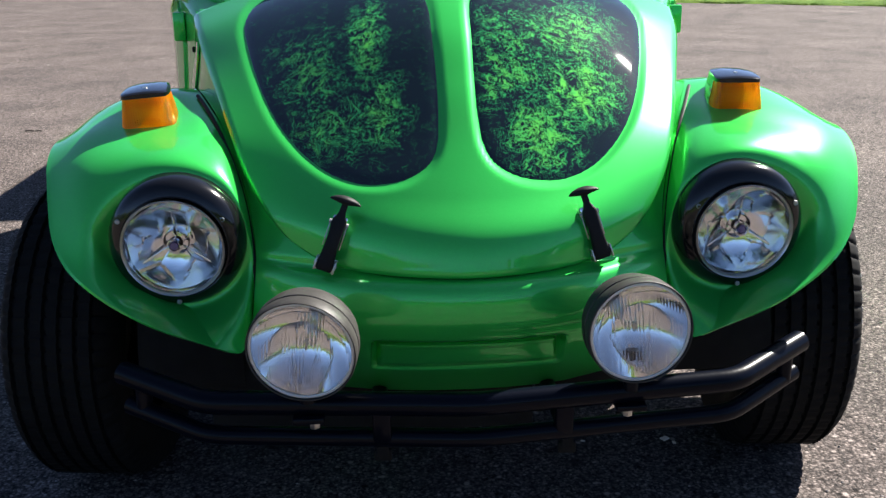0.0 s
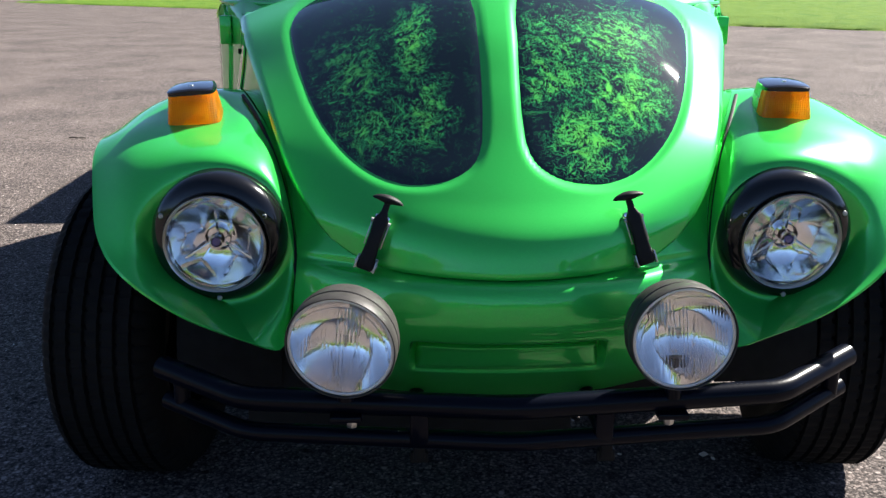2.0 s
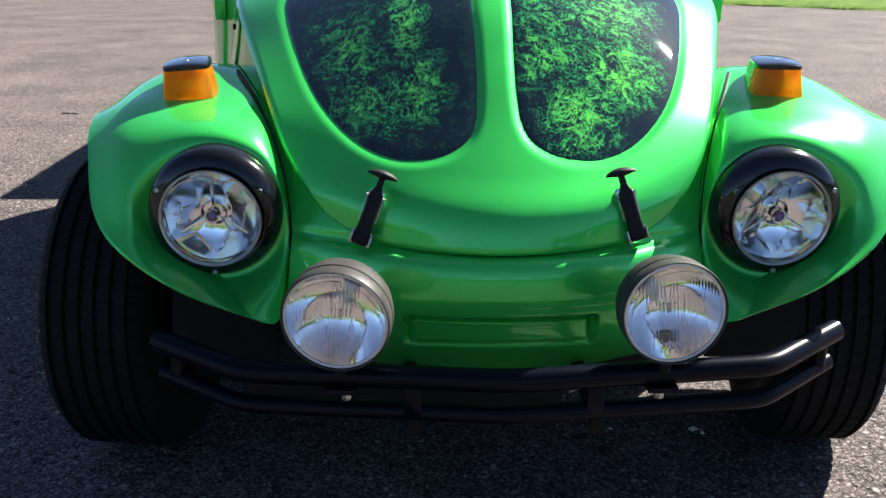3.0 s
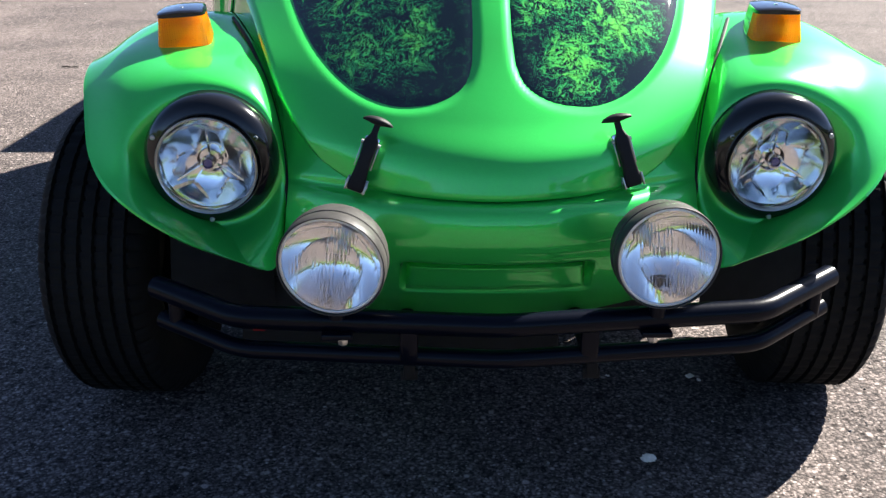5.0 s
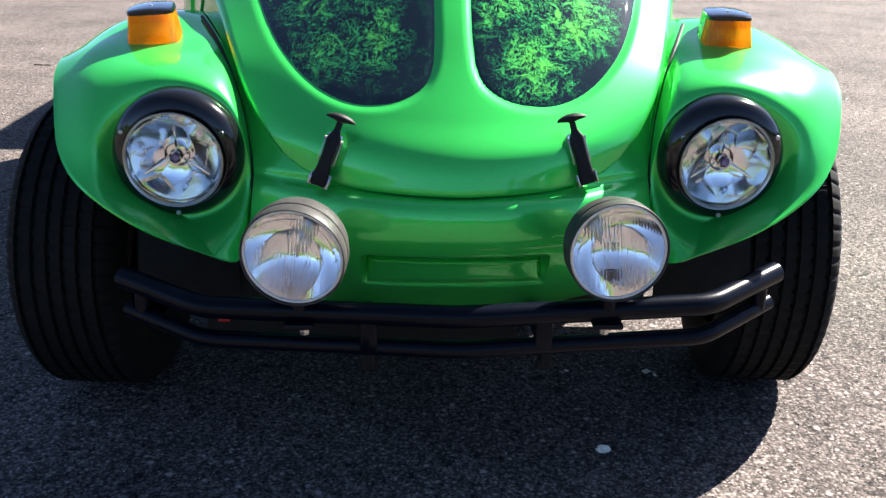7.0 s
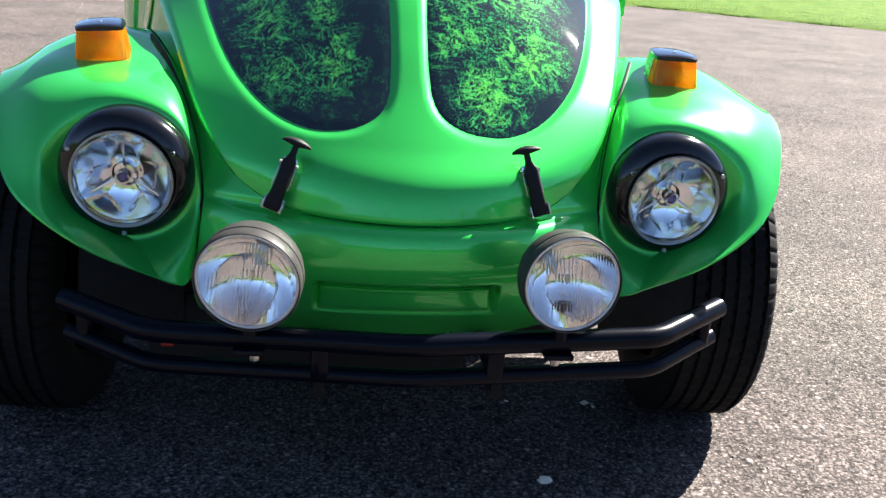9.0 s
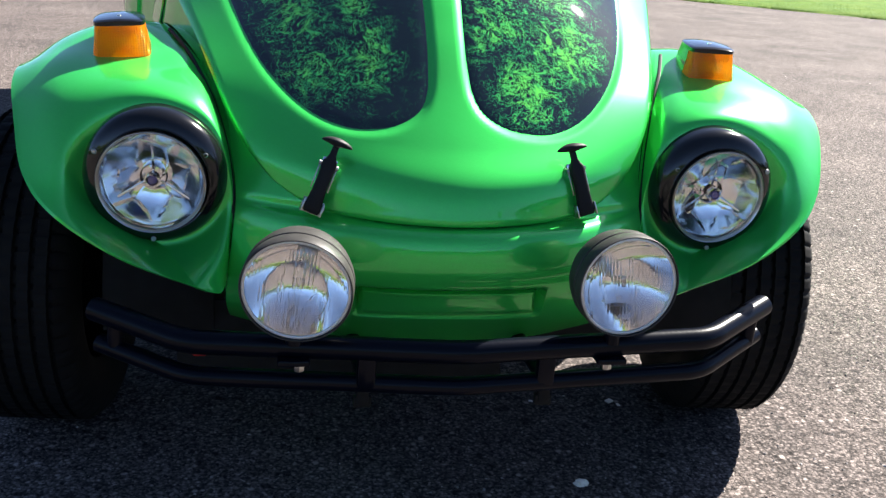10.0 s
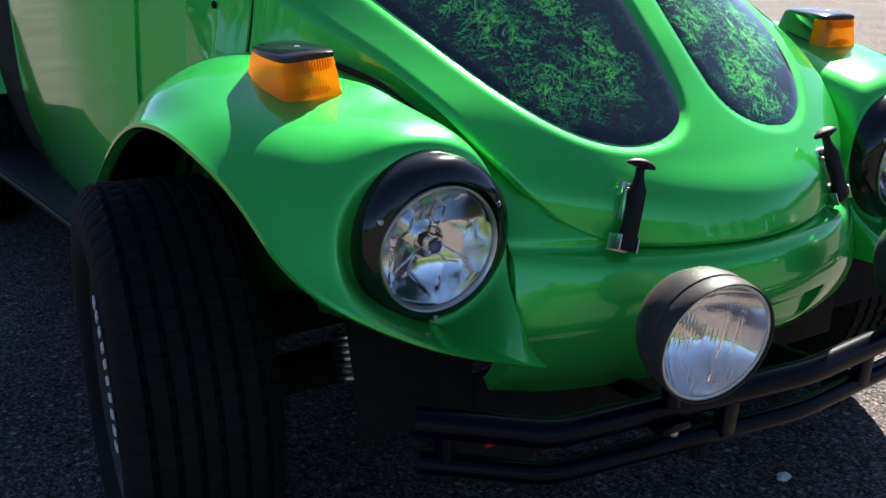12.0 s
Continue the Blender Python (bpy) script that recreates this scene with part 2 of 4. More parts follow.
# ---- ground ----
def ground_sheet():
    xs = [-400, -120, -40, -15, -8, -4, 0, 4, 8, 15, 40, 120, 400]
    bm = grid([[(x, y, 0.0) for x in xs] for y in [-400, -120, -40, -15, -8, -4, 0, 4, 8, 15, 40, 120, 400]])
    return bm


ground = part("ground", ground_sheet(), ASPHALT, None, "grey worn chip-seal asphalt yard with small loose chips", smooth=False)
tagged(ground, category="ground", kind="structure")

# ---- car ----
car = tagged(empty("car"), "bright metallic green beetle-shaped car with black tubular bumper", "car")

HOOD_MID = [(0, -0.116, 0.595), (0, -0.095, 0.655), (0, -0.035, 0.710), (0, 0.050, 0.788), (0, 0.145, 0.880), (0, 0.250, 0.970), (0, 0.390, 1.045), (0, 0.560, 1.090)]
HOOD_EDGE = [(0.297, -0.004, 0.629), (0.343, 0.031, 0.676), (0.380, 0.083, 0.732), (0.411, 0.160, 0.790), (0.446, 0.272, 0.843), (0.484, 0.397, 0.886), (0.524, 0.540, 0.935), (0.554, 0.690, 0.970)]


def hood_point(k, v):
    """The hood's surface: k from -1 to 1 across, v from 0 at the nose to 1 at the cowl."""
    c, e = catmull(HOOD_MID, v), catmull(HOOD_EDGE, v)
    w = abs(k) ** 1.85
    wz = abs(k) ** (1.85 + 4.2 * max(0.0, 1 - 7 * v))
    return Vector((k * e.x, c.y + (e.y - c.y) * w, c.z + (e.z - c.z) * wz))


def hood_normal(k, v):
    d = 0.004
    a = hood_point(min(k + d, 1), v) - hood_point(max(k - d, -1), v)
    b = hood_point(k, min(v + d, 1)) - hood_point(k, max(v - d, 0))
    return a.cross(b).normalized()


PANE_LINE = [(0.165, 0.729), (0.105, 0.735), (0.062, 0.754), (0.042, 0.780), (0.035, 0.820), (0.034, 0.880), (0.036, 0.950), (0.040, 1.010), (0.060, 1.048), (0.130, 1.060), (0.240, 1.052),
             (0.338, 1.030), (0.396, 1.000), (0.412, 0.965), (0.396, 0.922), (0.371, 0.878), (0.343, 0.836), (0.310, 0.798), (0.265, 0.762), (0.218, 0.739)]


def hood_kv(x, z):
    """The hood's coordinates at a lateral place and height."""
    lo, hi = 0.0, 1.0
    for _ in range(26):
        v = (lo + hi) / 2
        k = x / catmull(HOOD_EDGE, v).x
        if hood_point(max(-1, min(1, k)), v).z < z:
            lo = v
        else:
            hi = v
    v = (lo + hi) / 2
    return x / catmull(HOOD_EDGE, v).x, v


def pane_outline(n=72):
    pts = PANE_LINE + PANE_LINE[:1]
    loop = []
    m = len(PANE_LINE)
    for i in range(n):
        f = i / n * m
        a = int(f)
        u = f - a
        p = [Vector((*PANE_LINE[(a + j) % m], 0)) for j in (-1, 0, 1, 2)]
        q = 0.5 * (2 * p[1] + (p[2] - p[0]) * u + (2 * p[0] - 5 * p[1] + 4 * p[2] - p[3]) * u ** 2 + (3 * p[1] - p[0] - 3 * p[2] + p[3]) * u ** 3)
        loop.append((q.x, q.y))
    return loop


PANE_LOOP = pane_outline()
LOOP_A = np.array(PANE_LOOP)
LOOP_B = np.roll(LOOP_A, -1, axis=0)


def pane_distance(x, z):
    """Signed distance to the pane's outline, seen from the front; negative inside."""
    p = np.array((abs(x), z))
    ab = LOOP_B - LOOP_A
    t = np.clip(((p - LOOP_A) * ab).sum(1) / (ab * ab).sum(1), 0, 1)
    d = np.hypot(*(LOOP_A + ab * t[:, None] - p).T).min()
    cross = ((LOOP_A[:, 1] > z) != (LOOP_B[:, 1] > z)) & (p[0] < ab[:, 0] * (z - LOOP_A[:, 1]) / (ab[:, 1] + 1e-12) + LOOP_A[:, 0])
    return -d if cross.sum() % 2 else d


def hood_mesh():
    rows = []
    nv, nk = 110, 130
    for i in range(nv + 1):
        v = i / nv
        row = []
        for j in range(nk + 1):
            k = -1 + 2 * j / nk
            trim = 0.040 * max(0.0, (abs(k) - 0.84) / 0.16) ** 2
            v = trim + (1 - trim) * i / nv
            p = hood_point(k, v)
            n = hood_normal(k, v)
            d = pane_distance(p.x, p.z)
            u = min(max((d + 0.002) / 0.016, 0.0), 1.0)
            dip = 0.0055 * (1 - u * u * (3 - 2 * u))
            edge = max(0.0, 1 - min((1 - abs(k)) * 0.4, i / nv * 0.75) / 0.012)
            row.append(p - n * (dip + 0.007 * edge ** 2))
        rows.append(row)
    bm = grid(rows)
    return thicken(bm, 0.022, lambda co: Vector((-0.5 * math.copysign(1, co.x) if abs(co.x) > 0.28 else 0, 0.75, -0.1 if co.z > 0.65 else 0.25)))


hood = part("hood", hood_mesh(), GREEN, car, "bright green hood with two rounded black window panels")


def pane_mesh(side):
    cx, cz = 0.20, 0.885
    rows = []
    for s in [0.0, 0.15, 0.3, 0.45, 0.6, 0.75, 0.88, 0.97, 1.0]:
        row = []
        for x, z in PANE_LOOP:
            px, pz = cx + (x - cx) * s, cz + (z - cz) * s
            k, v = hood_kv(px, pz)
            p, n = hood_point(k, v), hood_normal(k, v)
            q = p - n * (0.0035 + (0.002 if s == 1.0 else 0.0))
            row.append((q.x * side, q.y, q.z))
        rows.append(row)
    bm = grid(rows, close=True)
    bmesh.ops.remove_doubles(bm, verts=bm.verts, dist=1e-5)
    return bm


for s in (-1, 1):
    part("hood_panel", pane_mesh(s), PANE, hood, "black gloss panel with sponged green marbling")


# nose below the hood
NOSE = [  # height, depth on the middle line, half width and depth at the fender
    (0.800, 0.130, 0.412, 0.225), (0.760, 0.070, 0.398, 0.162), (0.715, 0.008, 0.380, 0.122), (0.672, -0.046, 0.371, 0.086), (0.640, -0.070, 0.366, 0.062), (0.612, -0.082, 0.362, 0.038), (0.595, -0.084, 0.361, 0.030), (0.586, -0.119, 0.361, 0.022),
    (0.570, -0.134, 0.362, 0.014), (0.530, -0.138, 0.366, 0.004), (0.485, -0.123, 0.371, -0.004), (0.445, -0.098, 0.375, 0.000), (0.410, -0.068, 0.376, 0.014), (0.375, -0.034, 0.372, 0.050), (0.342, 0.002, 0.366, 0.100)]


def nose_mesh():
    rows = []
    for i in range(181):
        z, c, w, e = (catmull([(a, b, 0) for a, b, _, _ in NOSE], i / 180).x, catmull([(a, b, 0) for a, b, _, _ in NOSE], i / 180).y,
                      catmull([(a, b, 0) for _, _, a, b in NOSE], i / 180).x, catmull([(a, b, 0) for _, _, a, b in NOSE], i / 180).y)
        row = []
        for j in range(141):
            k = -1 + j / 70
            y = c + (e - c) * abs(k) ** 2.2
            x = k * w
            dx, dz = abs(x) - 0.152, abs(z - 0.450) - 0.024
            d = math.hypot(max(dx, 0), max(dz, 0)) + min(max(dx, dz), 0) - 0.012
            u = min(max((d + 0.006) / 0.006, 0), 1)
            high = min(max((z - 0.412) / 0.050, 0.0), 1.0)
            y += (0.016 * (1 - u * u * (3 - 2 * u)) + 0.020 * math.exp(-((d + 0.007) / 0.0055) ** 2)) * high
            row.append((x, y, z))
        rows.append(row)
    bm = grid(rows)
    return thicken(bm, 0.03, lambda co: Vector((0.15 * math.copysign(1, co.x) if abs(co.x) > 0.3 else 0, 1, 0)))


part("nose_panel", nose_mesh(), GREEN, car, "green nose panel with an empty plate recess")

FENDER = [  # from the body joint to the lip, from the front corner up and over to the rear
    [(0.370, 0.040, 0.466), (0.374, -0.040, 0.466), (0.379, -0.085, 0.468), (0.386, -0.097, 0.470), (0.396, -0.100, 0.473)],
    [(0.364, 0.035, 0.530), (0.380, -0.030, 0.520), (0.425, -0.060, 0.512), (0.470, -0.078, 0.508), (0.530, -0.080, 0.519)],
    [(0.362, 0.045, 0.600), (0.386, -0.002, 0.602), (0.480, 0.006, 0.600), (0.575, -0.014, 0.588), (0.636, -0.038, 0.575)],
    [(0.374, 0.088, 0.672), (0.402, 0.024, 0.690), (0.500, 0.018, 0.692), (0.618, 0.008, 0.668), (0.696, 0.019, 0.630)],
    [(0.396, 0.142, 0.734), (0.430, 0.084, 0.756), (0.530, 0.066, 0.766), (0.646, 0.068, 0.738), (0.730, 0.092, 0.697)],
    [(0.420, 0.200, 0.778), (0.470, 0.172, 0.793), (0.565, 0.159, 0.797), (0.675, 0.162, 0.775), (0.756, 0.177, 0.742)],
    [(0.454, 0.275, 0.816), (0.506, 0.266, 0.822), (0.595, 0.261, 0.821), (0.698, 0.268, 0.794), (0.770, 0.287, 0.763)],
    [(0.506, 0.420, 0.838), (0.562, 0.420, 0.841), (0.638, 0.420, 0.832), (0.720, 0.425, 0.798), (0.774, 0.430, 0.750)],
    [(0.548, 0.580, 0.806), (0.600, 0.580, 0.805), (0.660, 0.580, 0.792), (0.724, 0.580, 0.753), (0.768, 0.580, 0.696)],
    [(0.585, 0.740, 0.695), (0.628, 0.740, 0.692), (0.680, 0.740, 0.679), (0.724, 0.735, 0.654), (0.760, 0.720, 0.594)],
    [(0.615, 0.860, 0.500), (0.646, 0.860, 0.500), (0.685, 0.858, 0.495), (0.724, 0.850, 0.475), (0.754, 0.830, 0.430)],
    [(0.620, 0.920, 0.330), (0.650, 0.920, 0.330), (0.690, 0.918, 0.330), (0.724, 0.910, 0.320), (0.750, 0.895, 0.300)],
]


def fender_point(u, v):
    return catmull([catmull(row, v) for row in FENDER], u)


def sided(p, side):
    """A fender point on one side of the car, with the seat of the turn signal; the right fender is knocked in a little."""
    flare = max(0.0, (p.x - 0.50) / 0.27)
    x = p.x + (0.004 * flare if side > 0 else -0.017 * flare * min(max((p.z - 0.60) / 0.12, 0.0), 1.0))
    seat = math.exp(-((p.x - 0.555) / 0.085) ** 2 - ((p.y - 0.255) / 0.13) ** 2)
    return (x * side, p.y, p.z - (0.005 if side > 0 else 0.017) * seat)


def fender_mesh(side):
    rows = []
    for i in range(201):
        rows.append([])
        for j in range(81):
            p = fender_point(i / 200, j / 80)
            # a dish round the headlight ring
            w = min(max((0.168 - math.hypot(p.x - 0.490, p.z - 0.629)) / 0.052, 0), 1) * min(1, (80 - j) / 16) * min(1, (j + 2) / 10)
            back = 0.032 + 0.05 * (p.z - 0.629)
            if i < 109:
                p.y += (back - p.y) * w * w * (3 - 2 * w)
            rows[-1].append(sided(p, side))
    bm = grid(rows)
    # the opening behind the headlight
    inside = [f for f in bm.faces if math.hypot(abs(f.calc_center_median().x) - 0.496, f.calc_center_median().z - 0.632) < 0.100 and f.calc_center_median().y < 0.12]
    bmesh.ops.delete(bm, geom=inside, context="FACES")
    # the rolled flange along the lip and the return behind it
    edge = [catmull([row[-1] for row in FENDER], i / 110) for i in range(111)]
    hub = Vector((0.70, 0.47, 0.36))
    flange = []
    for p in edge:
        inward = hub - p
        inward.x = 0
        inward.normalize()
        a = p + Vector((0.007, 0, 0)) + inward * 0.003
        b = p + Vector((0.008, 0, 0)) + inward * 0.010
        c = p + Vector((-0.012, 0, 0)) + inward * 0.014
        flange.append([sided(q, side) for q in (p, a, b, c)])
    # the hidden joint flange towards the body
    joint = []
    for i in range(22, 111):
        p = fender_point(i / 110, 0)
        joint.append([(q.x * side, q.y, q.z) for q in (p, p + Vector((-0.03, 0.004, -0.008)), p + Vector((-0.075, 0.008, -0.035)))])
    return joined(bm, grid(flange), grid(joint))


def liner_mesh(side):
    """The fender's black inside, set in towards the wheel."""
    hub = Vector((0.62, 0.47, 0.40))
    rows = []
    for i in range(20, 111):
        rows.append([])
        for j in range(0, 41, 2):
            p = fender_point(i / 110, j / 40)
            q = p + (hub - p).normalized() * 0.018
            rows[-1].append(sided(q, side))
    bm = grid(rows)
    inside = [f for f in bm.faces if math.hypot(abs(f.calc_center_median().x) - 0.496, f.calc_center_median().z - 0.632) < 0.180 and f.calc_center_median().y < 0.12]
    bmesh.ops.delete(bm, geom=inside, context="FACES")
    return bm


for s in (-1, 1):
    part("fender", fender_mesh(s), GREEN, car, "green front fender with a rolled wheel-arch lip")
    part("fender_liner", liner_mesh(s), UNDER, car, "black underside of the fender")


for s in (-1, 1):
    bead = [fender_point(0.10 + 0.50 * i / 60, 0.055) for i in range(61)]
    part("bead", tube([(p.x * s, p.y + 0.0015, p.z - 0.0015) for p in bead], 0.0038, 8), SOFT, car, "black rubber beading along the fender joint")


# cowl sides, doors, roof and tail
SIDE_TOP = HOOD_EDGE[3:] + [(0.600, 0.93, 0.985)]


def side_point(t, u, side, proud=0.0):
    """The body side below the hood's edge: t along the car, u down from the edge."""
    p = catmull(SIDE_TOP, t)
    low = Vector((0.40 + 0.235 * min(max((p.y - 0.05) / 0.60, 0), 1) - 0.055 * min(max((p.y - 0.45) / 0.30, 0), 1), p.y + 0.01, 0.42))
    s = min(u * 1.25, 1)
    belly = s * s * (3 - 2 * s)
    x = p.x - 0.010 + (low.x - p.x) * belly + 0.010 * math.sin(math.pi * u) * min(1, p.y * 2) + proud
    x -= 0.020 * max(0.0, 1 - p.y / 0.45)
    return Vector((x * side, p.y + (low.y - p.y) * u, p.z - 0.004 + (low.z - p.z) * u))


def side_panel(side):
    return grid([[side_point(i / 40, j / 16, side) for j in range(17)] for i in range(41)])


for s in (-1, 1):
    part("cowl_panel", side_panel(s), GREEN, car, "green body side panel ahead of the door")

BODY = [  # y, half width low, half width at the waist, waist height, half width at the roof, roof height
    (0.60, 0.520, 0.500, 0.930, 0.42, 1.05), (0.88, 0.618, 0.604, 0.985, 0.49, 1.12), (1.15, 0.675, 0.680, 1.00, 0.52, 1.40), (1.50, 0.685, 0.690, 1.00, 0.55, 1.56), (2.00, 0.685, 0.690, 1.00, 0.57, 1.61),
    (2.50, 0.670, 0.670, 1.00, 0.57, 1.57), (3.00, 0.620, 0.610, 0.98, 0.55, 1.51), (3.38, 0.500, 0.480, 0.96, 0.47, 1.32), (3.62, 0.340, 0.330, 0.66, 0.24, 0.80)]


def shell_line(f):
    """Half a cross-section of the cabin, from the sill up to the roof's middle."""
    a = catmull([r[:3] for r in BODY], f)
    b = catmull([r[3:] for r in BODY], f)
    half = [(a.y - 0.075, 0.30), (a.y - 0.006, 0.56), (a.z, b.x - 0.10), (a.z - 0.01, b.x), (b.y + 0.02, b.z - 0.10), (b.y - 0.10, b.z - 0.01), (0.0, b.z + 0.02)]
    return [(x, a.x, z) for x, z in half]


def shell_at(y, z, side, proud=0.0):
    """The cabin's flank at a place along the car and a height."""
    lo, hi = 0.0, 1.0
    for _ in range(24):
        f = (lo + hi) / 2
        if catmull([r[:3] for r in BODY], f).x < y:
            lo = f
        else:
            hi = f
    line = shell_line((lo + hi) / 2)
    lo, hi = 0.0, 0.999
    for _ in range(24):
        q = (lo + hi) / 2
        if catmull(line, q).z < z:
            lo = q
        else:
            hi = q
    p = catmull(line, (lo + hi) / 2)
    return Vector(((p.x + proud) * side, y, z))


def cabin_mesh():
    rows = []
    for i in range(46):
        f = i / 45
        line = shell_line(f)
        fine = [catmull(line, q / 24) for q in range(25)]
        rows.append([(-p.x, p.y, p.z) for p in fine] + [(p.x, p.y, p.z) for p in reversed(fine[:-1])])
    bm = grid(rows)
    bm.verts.ensure_lookup_table()
    bm.faces.new([bm.verts[k] for k in range(len(rows[0]))])
    bm.faces.new([bm.verts[len(bm.verts) - 1 - k] for k in range(len(rows[0]))])
    return bm


part("cabin", cabin_mesh(), GREEN, car, "green cabin shell behind the hood")


def belly_mesh():
    return joined(moved(block((0.70, 2.6, 0.16), 0.03), pose(0, 1.75, 0.36)), moved(block((0.62, 0.75, 0.10), 0.03), pose(0, 0.42, 0.42)))


part("floor_pan", belly_mesh(), UNDER, car, "black floor pan and front frame")

# ---- wheels ----
def tyre_mesh(r=0.325, w=0.228):
    """Turned profile with four tread grooves and notched shoulders."""
    h = w / 2
    prof = [(0.195, -h * 0.78), (0.215, -h * 0.92), (0.250, -h), (0.285, -h * 0.99), (0.305, -h * 0.93), (0.316, -h * 0.84)]
    for c in (-0.68, -0.40, -0.13, 0.13, 0.40, 0.68):
        g = 0.028
        prof += [(r, h * (c - g) - 0.002), (r - 0.009, h * (c - g)), (r - 0.009, h * (c + g)), (r, h * (c + g) + 0.002)]
    prof += [(0.316, h * 0.84), (0.305, h * 0.93), (0.285, h * 0.99), (0.250, h), (0.215, h * 0.92), (0.195, h * 0.78)]
    n = 360
    rows = []
    for rad, x in prof:
        ring = []
        for k in range(n):
            a = 2 * math.pi * k / n
            q = rad
            if 0.300 < rad < 0.3245 and k % 6 == 0:
                q -= 0.006
            if rad > 0.3245 and (k + int(300 * (x + 1)) % 4) % 6 == 0:
                q -= 0.004
            ring.append((x, q * math.sin(a), q * math.cos(a)))
        rows.append(ring)
    return grid(rows, close=True)


def rim_mesh(w=0.19):
    prof = [(0.200, -w / 2), (0.192, -w / 2 + 0.01), (0.180, -w / 2 + 0.02), (0.160, -0.02), (0.08, -0.035), (0.05, -0.05), (0.0, -0.05)]
    rows = [[(x, r * math.sin(2 * math.pi * k / 48), r * math.cos(2 * math.pi * k / 48)) for k in range(48)] for r, x in prof]
    bm = grid(rows, close=True)
    bmesh.ops.remove_doubles(bm, verts=bm.verts, dist=1e-6)
    return bm


TYRE, RIM = mesh_of(tyre_mesh(), RUBBER), mesh_of(rim_mesh(), SATIN)


def wheel(x, y, steer, size=1.0):
    w = empty("wheel", car, pose(x, y, 0.322 * size, 0, 0, steer) @ Matrix.Scale(size, 4))
    ty = new("tyre", TYRE)
    ty.parent = w
    ri = new("rim", RIM)
    ri.parent = w
    if x > 0:
        ri.rotation_euler = (0, 0, math.pi)
    return tagged(w, "black tyre on a dark steel rim")


wheels = [wheel(-0.738, 0.455, -6), wheel(0.738, 0.455, -6), wheel(-0.712, 2.86, 0, 1.16), wheel(0.712, 2.86, 0, 1.16)]


# ---- bumper ----
BUMPER_TOP = rounded_path([(-0.580, -0.082, 0.437), (-0.432, -0.172, 0.419), (0, -0.215, 0.418), (0.432, -0.180, 0.426), (0.588, -0.062, 0.440)], 0.03)
BUMPER_LOW = rounded_path([(-0.574, -0.080, 0.377), (-0.430, -0.164, 0.357), (0, -0.207, 0.354), (0.430, -0.170, 0.362), (0.580, -0.062, 0.382)], 0.03)
bumper = empty("bumper", car)
tagged(bumper, "black tubular front bumper of two bowed bars")
part("bar", tube(BUMPER_TOP, 0.0195, 20), TUBE, bumper)
part("bar", tube(BUMPER_LOW, 0.0155, 20), TUBE, bumper)
for x, y in ((-0.150, -0.197), (0.144, -0.197)):
    part("post", moved(block((0.030, 0.022, 0.070), 0.005), pose(x, y - 0.004, 0.387, 4)), TUBE, bumper)
for x, y in ((-0.545, -0.099), (0.555, -0.085)):
    part("post", tube([(x, y + 0.002, 0.375), (x, y, 0.432)], 0.0135, 14), TUBE, bumper)



valance = moved(block((0.60, 0.012, 0.155), 0.004), pose(-0.165, 0.060, 0.318, -8))
valance = joined(valance, moved(block((0.24, 0.012, 0.125), 0.004), pose(0.255, 0.030, 0.374)))
part("valance", valance, UNDER, car, "black plate under the nose")
for x in (-0.150, 0.158):
    part("tow_stub", joined(moved(block((0.020, 0.040, 0.040), 0.004), pose(x, -0.150, 0.322)), moved(block((0.030, 0.012, 0.020), 0.003), pose(x, -0.160, 0.306))), UNDER, bumper, "short black stub under the lower bar")
# ---- lamps ----
def ribbed_disc(r, y, bow):
    """A round lens: fine vertical flutes all over, bold ones in a band above the middle; two skins."""
    skins = []
    for skin in (0, 1):
        rings = []
        for a in range(57 if skin == 0 else 9):
            rr = r * a / (56 if skin == 0 else 8)
            ring = []
            for k in range(224):
                t = 2 * math.pi * k / 224
                x, z = rr * math.sin(t), rr * math.cos(t)
                q = y - bow * (1 - (rr / r) ** 2)
                if skin == 0:
                    rim = min(1.0, (r - rr) / 0.010)
                    band = max(0.0, 1 - abs(z - 0.016) / 0.040) * max(0.0, 1 - abs(x) / 0.050)
                    q -= rim * (0.00045 * math.sin(x * 2 * math.pi / 0.0052) + 0.00075 * min(band * 2.5, 1) * math.sin(x * 2 * math.pi / 0.0066))
                    low = max(0.0, 1 - abs(z + 0.050) / 0.022)
                    q -= rim * 0.0005 * low * math.sin(x * 2 * math.pi / 0.009)
                ring.append((x, q + 0.004 * skin, z))
            rings.append(ring)
        skins.append(rings)
    rows = skins[0] + list(reversed(skins[1]))
    bm = grid(rows, close=True)
    bmesh.ops.remove_doubles(bm, verts=bm.verts, dist=1e-5)
    return bm


